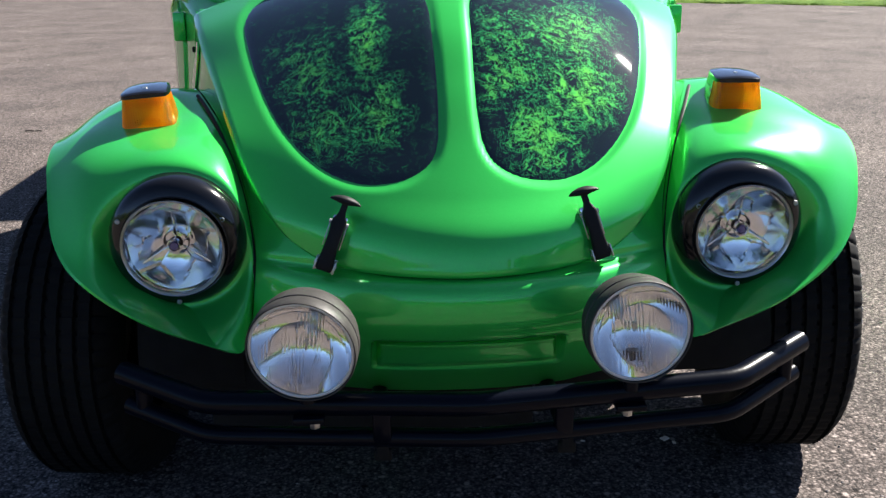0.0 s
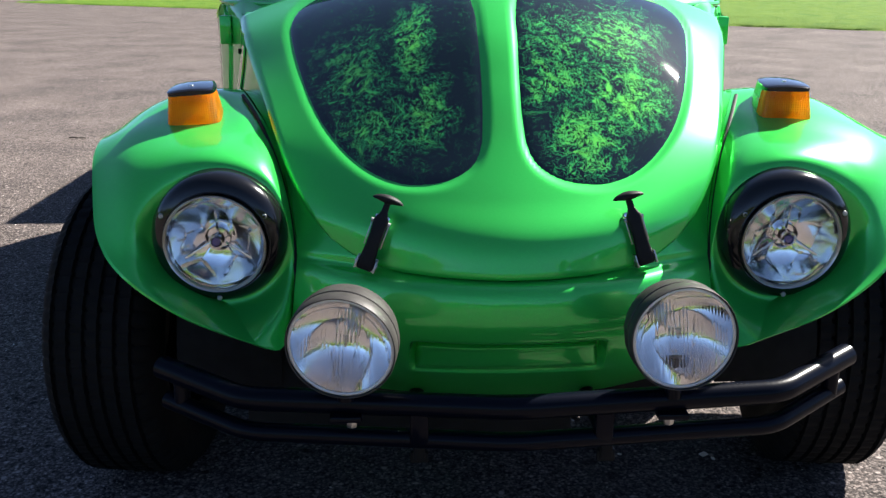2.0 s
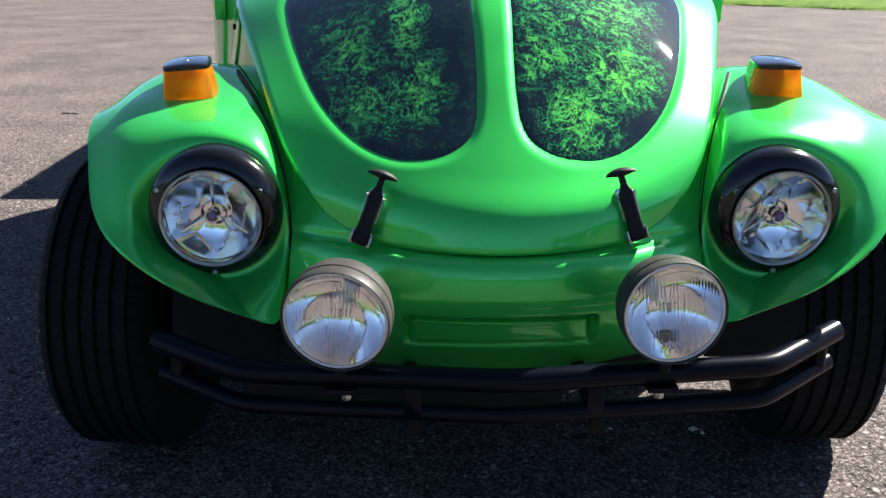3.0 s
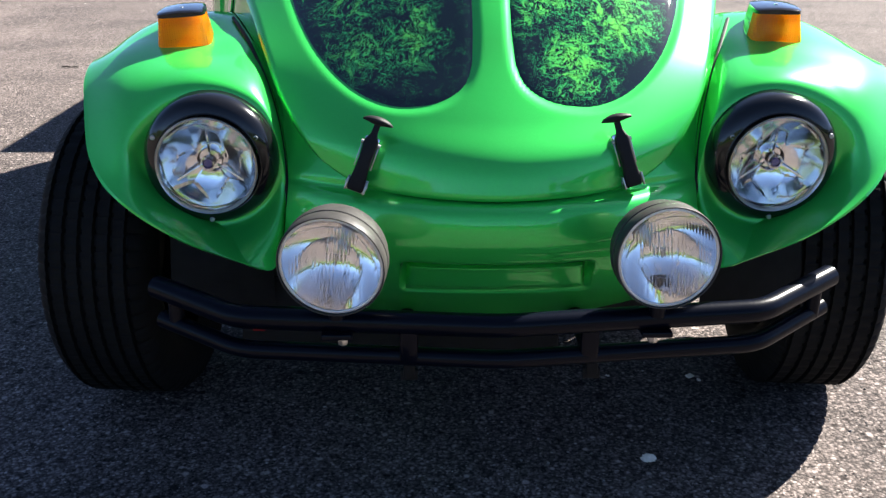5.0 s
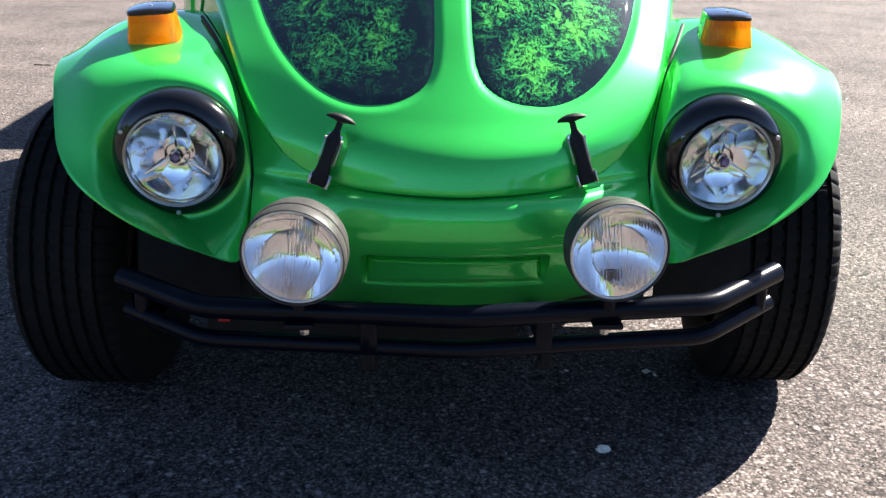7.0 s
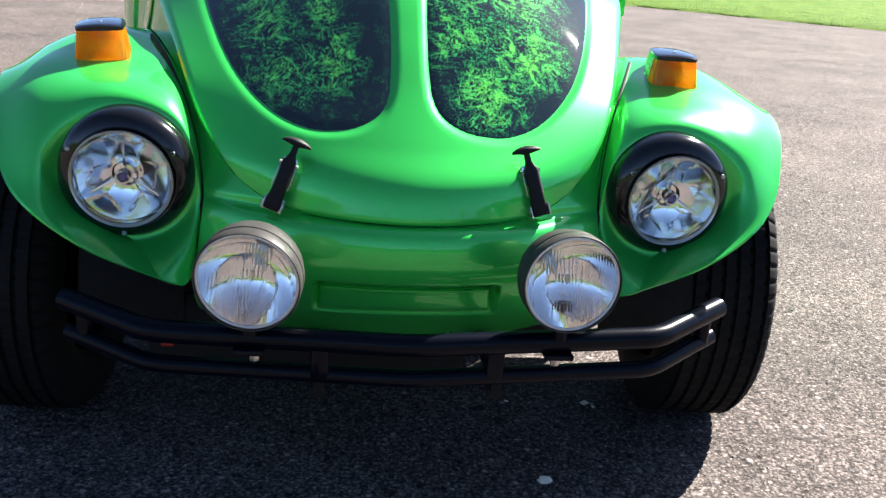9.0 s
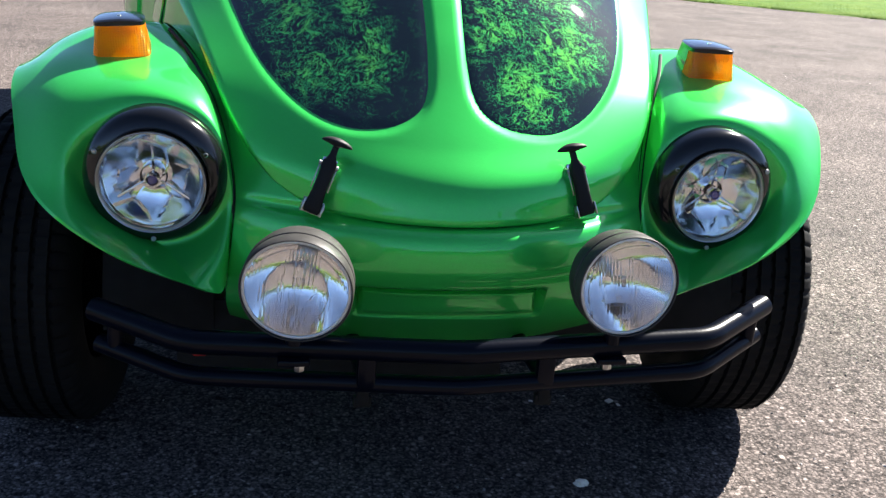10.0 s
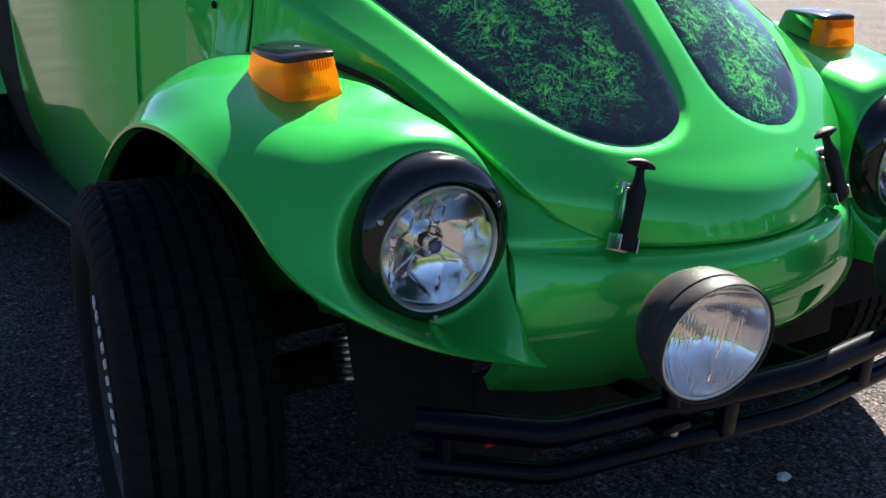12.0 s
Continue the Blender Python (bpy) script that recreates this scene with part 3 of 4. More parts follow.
def faceted_bowl(r, depth):
    """A headlight reflector pressed into broad facets of different tilt."""
    rng = random.Random(11)
    seeds = []
    for ring, count in ((0.46, 4), (0.84, 7)):
        for k in range(count):
            t = 2 * math.pi * (k + rng.uniform(-0.25, 0.25)) / count
            q = r * (ring + rng.uniform(-0.10, 0.08))
            seeds.append((q * math.sin(t), q * math.cos(t), rng.uniform(-0.12, 0.12), rng.uniform(-0.08, 0.12)))
    rows = []
    for a in range(45):
        s = 1 - a / 44
        ring = []
        for k in range(150):
            t = 2 * math.pi * k / 150
            x, z = r * s * math.sin(t), r * s * math.cos(t)
            sx, sz, tx, tz = min(seeds, key=lambda e: (e[0] - x) ** 2 + (e[1] - z) ** 2)
            facet = (x - sx) * tx + (z - sz) * tz
            if s < 0.26:
                facet = 0.006
            ring.append((x, depth * (1 - s * s) + facet * min(1.0, (1 - s) * 12), z))
        rows.append(ring)
    bm = grid(rows, close=True)
    bmesh.ops.remove_doubles(bm, verts=bm.verts, dist=1e-6)
    return bm


def headlight(side):
    h = empty("headlight", car, pose(0.4955 * side, 0.001, 0.6268, 5.5, 0, 1.2 * side))
    tagged(h, "round clear headlight in a gloss black ring")
    part("bezel", moved(revolve([(0.1165, 0.060), (0.1165, 0.026), (0.1148, 0.014), (0.1085, 0.004), (0.100, -0.002), (0.092, -0.005), (0.0885, -0.003), (0.088, 0.012)], 72), pose(-0.0035 * side, 0, 0.003)), BLACK, h, "gloss black plastic ring")
    part("trim_ring", revolve([(0.0885, 0.008), (0.0885, -0.005), (0.0876, -0.0072), (0.0866, -0.0060), (0.0850, -0.0045), (0.0842, -0.0062), (0.0832, -0.0045), (0.0828, 0.004)], 72), SILVER, h, "thin silver ring")
    part("reflector", faceted_bowl(0.0840, 0.036), MIRROR, h, "lobed mirror reflector")
    glass = part("cover_glass", revolve([(0.0, -0.018), (0.025, -0.0168), (0.050, -0.0125), (0.070, -0.0070), (0.0845, 0.0)], 48), CLEAR, h, "clear domed glass")
    glass.visible_shadow = False
    part("bulb_cap", revolve([(0.0, 0.006), (0.0070, 0.007), (0.0085, 0.010), (0.0085, 0.050)], 28), LENS_BLUE, h, "dark blue bulb shield")
    part("bulb_ring", revolve([(0.0088, 0.050), (0.0088, 0.006), (0.0108, 0.0045), (0.0128, 0.007), (0.0128, 0.050)], 28), CHROME, h)
    part("bulb_socket", revolve([(0.020, 0.030), (0.0225, 0.026), (0.0250, 0.030), (0.0250, 0.052)], 28), CHROME, h)
    for a in (270, 30, 150):
        m = pose(0, 0, 0, 0, a, 0)
        part("strut", moved(block((0.066, 0.003, 0.0045), 0.001), m @ pose(0.046, 0.020, 0, 0, 0, -12)), CHROME, h)
    for a in (30, 150, 270):
        x, z = 0.1005 * math.cos(radians(a)), 0.1005 * math.sin(radians(a))
        screw = joined(revolve([(0.0022, -0.0035), (0.0030, -0.0045), (0.0042, -0.0035), (0.0045, 0.001)], 14), revolve([(0.0, -0.0025), (0.0022, -0.0028), (0.0022, -0.0035)], 14))
        part("screw", moved(screw, pose(x, 0, z)), STEEL, h)
    return h


LENS_BLUE = material("dark blue glass", (0.028, 0.035, 0.200), 0.12, 0.0, Coat_Weight=1.0)
for s in (-1, 1):
    headlight(s)


BOWL = material("driving lamp reflector", (0.97, 0.96, 0.94), 0.06, 1.0)


def spot_lamp(x, y, z, tilt, lean, turn):
    h = empty("driving_lamp", car, pose(x, y, z, tilt, lean, turn) @ Matrix.Scale(0.962, 4))
    tagged(h, "round driving lamp with a fluted lens in a black housing")
    part("housing", revolve([(0.0, 0.098), (0.045, 0.094), (0.066, 0.080), (0.080, 0.058), (0.0855, 0.036), (0.0865, 0.020), (0.0850, 0.018), (0.0865, 0.015), (0.0865, -0.006), (0.0858, -0.0085), (0.0842, -0.0085), (0.0838, -0.002)], 72), SATIN, h, "satin black shell")
    part("rim", revolve([(0.0838, 0.004), (0.0838, -0.003), (0.0828, -0.0046), (0.0800, -0.0052), (0.0785, -0.0042), (0.0782, 0.0)], 72), LENS_RIM, h, "pale silver rim")
    part("reflector", revolve([(0.0800, 0.000), (0.0715, 0.0145), (0.058, 0.0310), (0.042, 0.0455), (0.022, 0.0548), (0.010, 0.0570), (0.0, 0.0575)], 64), BOWL, h, "smooth mirror reflector")
    part("bulb", joined(revolve([(0.0075, 0.056), (0.0075, 0.026), (0.0062, 0.024), (0.0062, 0.012), (0.0045, 0.009), (0.0, 0.008)], 20), moved(block((0.020, 0.003, 0.012), 0.001), pose(0, 0.024, 0.004))), STEEL, h, "small bulb with a steel shield")
    lens = part("fluted_lens", ribbed_disc(0.0790, -0.0035, 0.006), FLUTED, h, "clear lens with vertical flutes")
    lens.visible_shadow = False
    return h


for x, y, z, tilt, lean, turn in ((-0.265, -0.271, 0.544, 7, 6, -8), (0.250, -0.243, 0.5435, -1, -5, 4)):
    spot_lamp(x, y, z, tilt, lean, turn)
    bracket = joined(tube([(x, -0.206, 0.500), (x, -0.206, 0.430)], 0.013, 14), moved(block((0.050, 0.034, 0.010), 0.003), pose(x, -0.206, 0.402)))
    part("lamp_bracket", bracket, TUBE, bumper, "black lamp bracket on the bumper bar")
    bolt = joined(moved(revolve([(0.0, 0), (0.0075, 0.0), (0.0085, 0.002), (0.0085, 0.010), (0.012, 0.011), (0.012, 0.014)], 6), pose(x + (0.009 if x < 0 else -0.004), -0.206, 0.384, 90)))
    part("bolt", bolt, STEEL, bumper, "zinc bolt head under the lamp")


PALE = material("pale lamp reflector", (0.78, 0.74, 0.66), 0.45)
SEAL = material("grey seal", (0.16, 0.155, 0.145), 0.6)


def signal_body(inset, z0, z1):
    """The lamp's wedge: narrower at the top, its back sloping down and inwards; rounded upright corners."""
    rows = []
    for k in range(7):
        f = k / 6
        z = z0 + (z1 - z0) * f
        hw = 0.0505 - 0.0085 * f - inset
        y0, y1 = -0.0530 + 0.0085 * f + inset, 0.1000 - 0.0220 * f - inset
        ring = []
        for q in range(40):
            a = 2 * math.pi * q / 40
            cx, cy = math.cos(a), math.sin(a)
            x = hw * math.copysign(abs(cx) ** 0.28, cx)
            y = math.copysign(abs(cy) ** 0.28, cy)
            back = 1 - 0.22 * max(0.0, y)
            ring.append((x * back, (y0 + y1) / 2 + (y1 - y0) / 2 * y, z))
        rows.append(ring)
    bm = grid(rows, close=True)
    bm.verts.ensure_lookup_table()
    bm.faces.new([bm.verts[k] for k in range(40)])
    bm.faces.new([bm.verts[len(bm.verts) - 1 - k] for k in range(40)])
    return bm


def signal_cap():
    """A domed lid, highest near the front and falling to the back."""
    rows = []
    for i in range(13):
        s = i / 12
        ring = []
        for q in range(40):
            a = 2 * math.pi * q / 40
            cx, cy = math.cos(a), math.sin(a)
            x, y = math.copysign(abs(cx) ** 0.32, cx), math.copysign(abs(cy) ** 0.32, cy)
            r = min(1.0, s * 1.25)
            edge = max(0.0, (s - 0.8) / 0.2)
            px, py = 0.0440 * x * r * (1 - 0.22 * max(0.0, y * r)), 0.0150 + 0.0610 * y * r
            z = 0.0735 - 0.0045 * (px / 0.044) ** 2 - 0.0050 * max(0.0, py / 0.076) ** 2 - 0.0020 * max(0.0, -py / 0.046) ** 3
            ring.append((px, py, z + (0.0610 - z) * edge))
        rows.append(ring)
    bm = grid(rows, close=True)
    bmesh.ops.remove_doubles(bm, verts=bm.verts, dist=1e-6)
    return bm


def turn_signal(x, side, turn):
    """Amber wedge lamp with a black lid and base; the lens wraps round the outer flank, the right lamp's shaded inner
    flank is blacked by a shell.
    """
    h = empty("turn_signal", car, pose(x, 0.264, 0.8000 if side > 0 else 0.7930, 3.5, 0 if side > 0 else -4, turn))
    tagged(h, "amber turn signal with a black cap on the fender")
    part("gasket", signal_body(-0.0024, -0.018, 0.004), SOFT, h, "black rubber gasket")
    part("seal", signal_body(-0.0008, 0.004, 0.0075), SEAL, h, "grey rubber seal")
    part("lens", signal_body(0.0, 0.0075, 0.0640), AMBER, h, "ribbed amber plastic lens")
    part("cap", signal_cap(), BLACK, h, "domed gloss black cap")
    part("cap_screw", moved(revolve([(0.0, 0.0), (0.0035, 0.0), (0.004, 0.002)], 10), pose(0, -0.006, 0.0745, -90)), STEEL, h)
    # a black skin for the shade on the right lamp's inner flank and back
    shell = signal_body(-0.0012, 0.0072, 0.0645)
    gone = [f for f in shell.faces if f.calc_center_median().y < -0.010 or abs(f.normal.z) > 0.9 or (f.calc_center_median().x * side > -0.024 and f.calc_center_median().y < 0.080)]
    bmesh.ops.delete(shell, geom=gone, context="FACES")
    if side > 0:
        part("shell", shell, BLACK, h, "gloss black skin for the shade on the inner flank and back")
    else:
        shell.free()
    ribs = []
    for k in range(17):
        q = -0.034 + 0.068 * k / 16
        ribs.append(moved(block((0.0015, 0.0022, 0.017 - 0.006 * (abs(k - 8) / 8) ** 2), 0.0005), pose(q, -0.0462, 0.0530, -8.5)))
    for k in range(11):
        q = -0.022 + 0.044 * k / 10
        ribs.append(moved(block((0.0015, 0.0022, 0.013 - 0.007 * (abs(k - 5) / 5) ** 2), 0.0005), pose(q, -0.0515, 0.0190, -8.5)))
    part("lens_ribs", joined(*ribs), AMBER, h, "moulded amber ribs")
    bowl = moved(revolve([(0.0, 0.028), (0.010, 0.026), (0.017, 0.018), (0.021, 0.006), (0.022, -0.004)], 28), pose(0, -0.002, 0.034))
    part("reflector", bowl, PALE, h, "pale reflector bowl")
    part("bulb", moved(revolve([(0.0, -0.012), (0.007, -0.009), (0.010, 0.0), (0.007, 0.010), (0.004, 0.020)], 16), pose(0, -0.006, 0.026)), STEEL, h, "small bulb")
    return h


wave = node(AMBER, "ShaderNodeTexWave", Scale=75.0)
cross = node(AMBER, "ShaderNodeTexWave", Scale=75.0)
cross.bands_direction = "Z"
for w in (wave, cross):
    link(AMBER, coords(AMBER), w.inputs["Vector"])
bump(AMBER, mixed(AMBER, 0.35, wave.outputs["Fac"], cross.outputs["Fac"]), 0.9, 0.003)
turn_signal(-0.570, -1, 5)
turn_signal(0.554, 1, -7)


def loft(sections, n=20):
    """A rounded bar through sections (centre, half width, half thickness), closed at both ends."""
    rows = []
    for c, w, t in sections:
        c = Vector(c)
        rows.append([])
        for k in range(n):
            a = 2 * math.pi * k / n
            sx, sy = math.cos(a), math.sin(a)
            rows[-1].append((c.x + w * math.copysign(abs(sx) ** 0.55, sx), c.y + t * math.copysign(abs(sy) ** 0.55, sy), c.z))
    bm = grid(rows, close=True)
    bm.verts.ensure_lookup_table()
    bm.faces.new([bm.verts[k] for k in range(n)])
    bm.faces.new([bm.verts[len(bm.verts) - 1 - k] for k in range(n)])
    return bm


def hood_latch(side, top, low):
    """Rubber T-handle draw latch from the hood down to a pivot on the nose."""
    h = empty("hood_latch", car)
    tagged(h, "black rubber T-handle hood latch with chrome bracket")
    top, low = Vector(top), Vector(low)
    d = low - top
    frame_z = (-d).normalized()
    frame_x = (Vector((1, 0, 0)) - frame_z * frame_z.x).normalized()
    frame_y = frame_z.cross(frame_x)
    m = Matrix((frame_x, frame_y, frame_z)).transposed().to_4x4()
    m.translation = top
    long = d.length
    spine = ((0.010, 0.0062, 0.0055, 0), (0.002, 0.0052, 0.0055, 0), (-0.09 * long, 0.0056, 0.0065, -0.001), (-0.17 * long, 0.0088, 0.0080, -0.002), (-0.21 * long, 0.0118, 0.0085, -0.002), (-0.27 * long, 0.0128, 0.0090, -0.002), (-0.34 * long, 0.0118, 0.0088, -0.003),
             (-0.50 * long, 0.0112, 0.0085, -0.004), (-0.70 * long, 0.0118, 0.0085, -0.003), (-0.85 * long, 0.0132, 0.0088, -0.001), (-0.95 * long, 0.0142, 0.0090, 0), (-1.02 * long, 0.0138, 0.0075, 0), (-1.05 * long, 0.0120, 0.0045, 0))
    part("strap", moved(loft([((0, y, z), w, t) for z, w, t, y in spine]), m), SOFT, h, "tapered black rubber strap")
    grip = bmesh.new()
    bmesh.ops.create_uvsphere(grip, u_segments=28, v_segments=14, radius=1.0)
    for v in grip.verts:
        r = abs(v.co.x)
        thick = 0.0062 if v.co.z > 0 else 0.0095 * (1 - 0.6 * r)
        v.co = Vector((v.co.x * 0.0265, v.co.y * (0.0125 - 0.003 * r), v.co.z * thick + 0.0125 - 0.004 * r * r))
    part("grip", moved(grip, m @ pose(0, 0, 0, 6, -2 if side < 0 else 4, 0)), SOFT, h, "worn black rubber grip")
    cheeks = joined(*[moved(block((0.0028, 0.026, 0.022), 0.001), m @ pose(q * 0.0162, 0.005, -0.96 * long)) for q in (-1, 1)], moved(block((0.036, 0.003, 0.024), 0.001), m @ pose(0, 0.017, -0.96 * long)))
    part("pivot_bracket", cheeks, STEEL, h, "steel pivot bracket")
    part("pivot", moved(tube([(-0.019, 0, 0), (0.019, 0, 0)], 0.0042, 12), m @ pose(0, 0.003, -0.95 * long)), STEEL, h)
    arms = joined(*[moved(block((0.0022, 0.010, 0.045), 0.0008), m @ pose(q * 0.0142, 0.006, -0.46 * long)) for q in (-1, 1)], moved(tube([(-0.0165, 0, 0), (0.0165, 0, 0)], 0.0038, 12), m @ pose(0, 0.003, -0.27 * long)))
    part("keeper", arms, STEEL, h, "steel wire arms beside the strap")
    part("keeper_base", moved(block((0.026, 0.016, 0.020), 0.003), m @ pose(0, 0.018, -0.25 * long)), CHROME, h, "chrome keeper on the hood")
    return h


hood_latch(-1, (-0.2015, -0.052, 0.704), (-0.238, -0.072, 0.607))
hood_latch(1, (0.2005, -0.044, 0.707), (0.230, -0.063, 0.611))


# ---- body details ----
def patch_on_side(y0, y1, z0, z1, side, proud, radius=0.05, n=14):
    """A rounded panel that follows the cabin's flank."""
    rows = []
    for i in range(n + 1):
        y = y0 + (y1 - y0) * i / n
        inset = max(0.0, radius - min(y - y0, y1 - y))
        cut = radius - math.sqrt(max(radius ** 2 - inset ** 2, 0))
        rows.append([shell_at(y, z0 + cut + (z1 - z0 - 2 * cut) * j / n, side, proud - (0.004 if i in (0, n) or j in (0, n) else 0)) for j in range(n + 1)])
    return thicken(grid(rows), 0.012, lambda co: Vector((-side, 0, 0)))


for s in (-1, 1):
    door = part("door", patch_on_side(0.915, 1.93, 0.36, 0.985, s, 0.010, 0.09, 24), GREEN, car, "green door panel")
    part("door_window", patch_on_side(1.05, 1.86, 1.04, 1.36, s, 0.006, 0.08, 16), WINDOW, door, "dark door glass")
    for z in (0.93, 0.60):
        hinge = moved(block((0.030, 0.034, 0.070), 0.005), Matrix.Translation(shell_at(0.900, z, s, 0.012)))
        part("hinge", hinge, GREEN, door, "green external door hinge")
    part("gutter", tube([shell_at(y, 0.995, s, 0.006) for y in [0.72 + 0.1 * k for k in range(18)]], 0.006, 8), GREEN, car)
    rows = []
    for i in range(21):
        y = 0.92 + 1.42 * i / 20
        w = 0.655 + 0.135 * i / 20
        rows.append([(x * s, y, z) for x, z in ((0.56, 0.345), (w - 0.02, 0.345), (w - 0.005, 0.340), (w, 0.328), (w - 0.004, 0.312), (w - 0.05, 0.300), (0.60, 0.190), (0.56, 0.190))])
    part("running_board", grid(rows), SOFT, car, "black rubber running board widening towards the rear")
    part("board_trim", tube([(0.658 * s, 0.93, 0.334), (0.792 * s, 2.33, 0.334)], 0.004, 8), SATIN, car, "thin grey running-board trim")


def rear_fender(side):
    rows = []
    for i in range(31):
        a = math.pi * (0.90 - 0.94 * i / 30)
        row = []
        for j in range(15):
            u = j / 14
            x = 0.45 + 0.335 * math.sin(u * math.pi / 2) ** 0.8
            r = 0.52 - 0.14 * u ** 3
            row.append((x * side, 2.85 - r * 1.02 * math.cos(math.pi - a), 0.36 + r * math.sin(a)))
        rows.append(row)
    return thicken(grid(rows), 0.012, lambda co: Vector((-side, 0, 0)))


for s in (-1, 1):
    part("rear_fender", rear_fender(s), GREEN, car, "green rear fender")
    # black sheet laid on the flank in place of the deep shade behind the door
    part("flank_shade", patch_on_side(1.945, 2.42, 0.36, 0.990, s, 0.008, 0.03, 12), UNDER, car, "black sheet over the flank behind the door, for the deep shade there")


def windscreen():
    rows = []
    for i in range(13):
        f = 0.150 + 0.155 * i / 12
        line = shell_line(f)
        fine = [catmull(line, 0.80 + 0.2 * q / 12) for q in range(13)]
        half = [(p.x, p.y - 0.006, p.z + 0.006) for p in fine]
        rows.append([(-x, y, z) for x, y, z in half] + [(x, y, z) for x, y, z in reversed(half[:-1])])
    return grid(rows)


part("windscreen", windscreen(), WINDOW, car, "dark curved windscreen")

# fuel flap on the panel ahead of the door
def flap(proud, grow=0.0):
    """A squarish flap with round corners that follows the side panel."""
    rows = []
    for i in range(17):
        a = -1 + i / 8
        cut = 0.30 * max(0.0, (abs(a) - 0.55) / 0.45) ** 3
        rows.append([side_point(0.705 + (0.085 + grow) * a, 0.130 + (0.122 + grow) * (-1 + j / 8) * (1 - cut), -1, proud) for j in range(17)])
    return thicken(grid(rows), 0.010, lambda co: Vector((1, 0, 0)))


fuel_flap = part("fuel_flap", flap(0.005), GREEN, car, "green fuel filler flap")
part("flap_gap", flap(0.0015, 0.0025), UNDER, fuel_flap, "dark gap round the flap")
lock = side_point(0.765, 0.12, -1, 0.005)
part("lock", moved(revolve([(0.0, -0.004), (0.006, -0.004), (0.007, 0.0)], 14), Matrix.Translation(lock) @ pose(0, 0, 0, 0, 0, -90)), UNDER, fuel_flap, "small black lock")


# ---- under the nose ----
def beam(a, b, r, mat, name, label=""):
    return part(name, tube([a, b], r, 14), mat, car, label)


beam((-0.60, 0.40, 0.300), (0.60, 0.40, 0.300), 0.036, UNDER, "axle_beam", "black front axle tube")
beam((-0.60, 0.40, 0.410), (0.60, 0.40, 0.410), 0.036, UNDER, "axle_beam")
for s in (-1, 1):
    beam((0.15 * s, -0.195, 0.356), (0.16 * s, 0.45, 0.318), 0.014, TUBE, "bumper_stay", "black bumper stay")
    well = [[((0.40 + 0.19 * j / 4) * s, 0.455 - 0.40 * math.cos(a), 0.34 + 0.40 * math.sin(a)) for j in range(5)] for a in [math.pi * q / 16 for q in range(17)]]
    part("wheel_well", thicken(grid(well), 0.01, lambda co: Vector((0, 0, 0.5))), UNDER, car, "black inner wheel well")
    spring = []
    for q in range(129):
        a = q / 128 * 7 * 2 * math.pi
        spring.append((0.484 * s + 0.024 * math.cos(a), 0.300 + 0.024 * math.sin(a), 0.318 + 0.085 * q / 128))
    part("coil_spring", tube(spring, 0.0042, 8), STEEL, car, "bright coil spring ahead of the axle")
RUST = material("rusty steel", (0.20, 0.13, 0.075), 0.8)
link(RUST, ramp(RUST, noise_tex(RUST, 70.0, 6.0), [(0.35, (0.05, 0.035, 0.025)), (0.6, (0.22, 0.15, 0.09)), (0.8, (0.36, 0.28, 0.19))]), bsdf(RUST).inputs["Base Color"])
lug = joined(moved(block((0.016, 0.010, 0.058), 0.004), pose(0.585, 0.293, 0.284)), moved(block((0.034, 0.010, 0.016), 0.004), pose(0.585, 0.292, 0.308, 0, 14, 0)),
             moved(block((0.040, 0.010, 0.022), 0.006), pose(0.585, 0.292, 0.258)))
part("steering_lug", lug, RUST, car, "rusty steering lug beside the wheel")
marker = material("red reflector", (0.32, 0.008, 0.010), 0.35)
part("marker", moved(block((0.022, 0.010, 0.009), 0.002), pose(-0.420, -0.020, 0.330)), marker, car, "small red marker on the plate under the nose")

# raised lettering of the tyre walls, as plain bars
LETTER = material("white tyre lettering", (0.60, 0.60, 0.57), 0.7)
for w in wheels[:2]:
    out = -1 if w.matrix_basis.translation.x < 0 else 1
    for k in range(10):
        a = radians(84 - 5.0 * k)
        bar = moved(block((0.003, 0.013, 0.020), 0.001), Matrix.Translation((0.1180 * out, 0, 0)) @ Matrix.Rotation(a, 4, "X") @ Matrix.Translation((0, 0, 0.262)))
        part("letter_bar", bar, LETTER, w, "white raised lettering bar" if k == 0 else "")

# ---- unseen wheeled box behind the car, added to cast the ground shadow at left ----
def shadow_caster(x0, x1, y0, y1, top):
    h = empty("shadow_caster", None, pose((x0 + x1) / 2, (y0 + y1) / 2, 0))
    tagged(h, "dark green box on wheels, added unseen behind the car to cast shadow", "trailer")
    w, d = x1 - x0, y1 - y0
    part("box", moved(block((w, d, top - 0.50), 0.012), pose(0, 0, (top + 0.44) / 2)), PANEL, h)
    part("lid", moved(block((w + 0.02, d + 0.02, 0.035), 0.010), pose(0, 0, top - 0.0165)), PANEL, h)
    part("chassis", moved(block((w - 0.2, d - 0.1, 0.06), 0.01), pose(0, 0, 0.44)), UNDER, h, "black steel chassis")
    for q in (-1, 1):
        tw = new("caster_wheel", TYRE)
        tw.parent = h
        tw.matrix_local = pose((w / 2 - 0.13) * q, 0.1, 0.234) @ Matrix.Scale(0.72, 4)
    return h


PANEL = material("dark green sheet metal", (0.03, 0.08, 0.04), 0.5)
link(PANEL, ramp(PANEL, noise_tex(PANEL, 6.0, 5.0), [(0.3, (0.022, 0.065, 0.032)), (0.7, (0.04, 0.095, 0.05))]), bsdf(PANEL).inputs["Base Color"])
shadow_caster(-0.55, 0.60, 3.67, 5.28, 1.50)

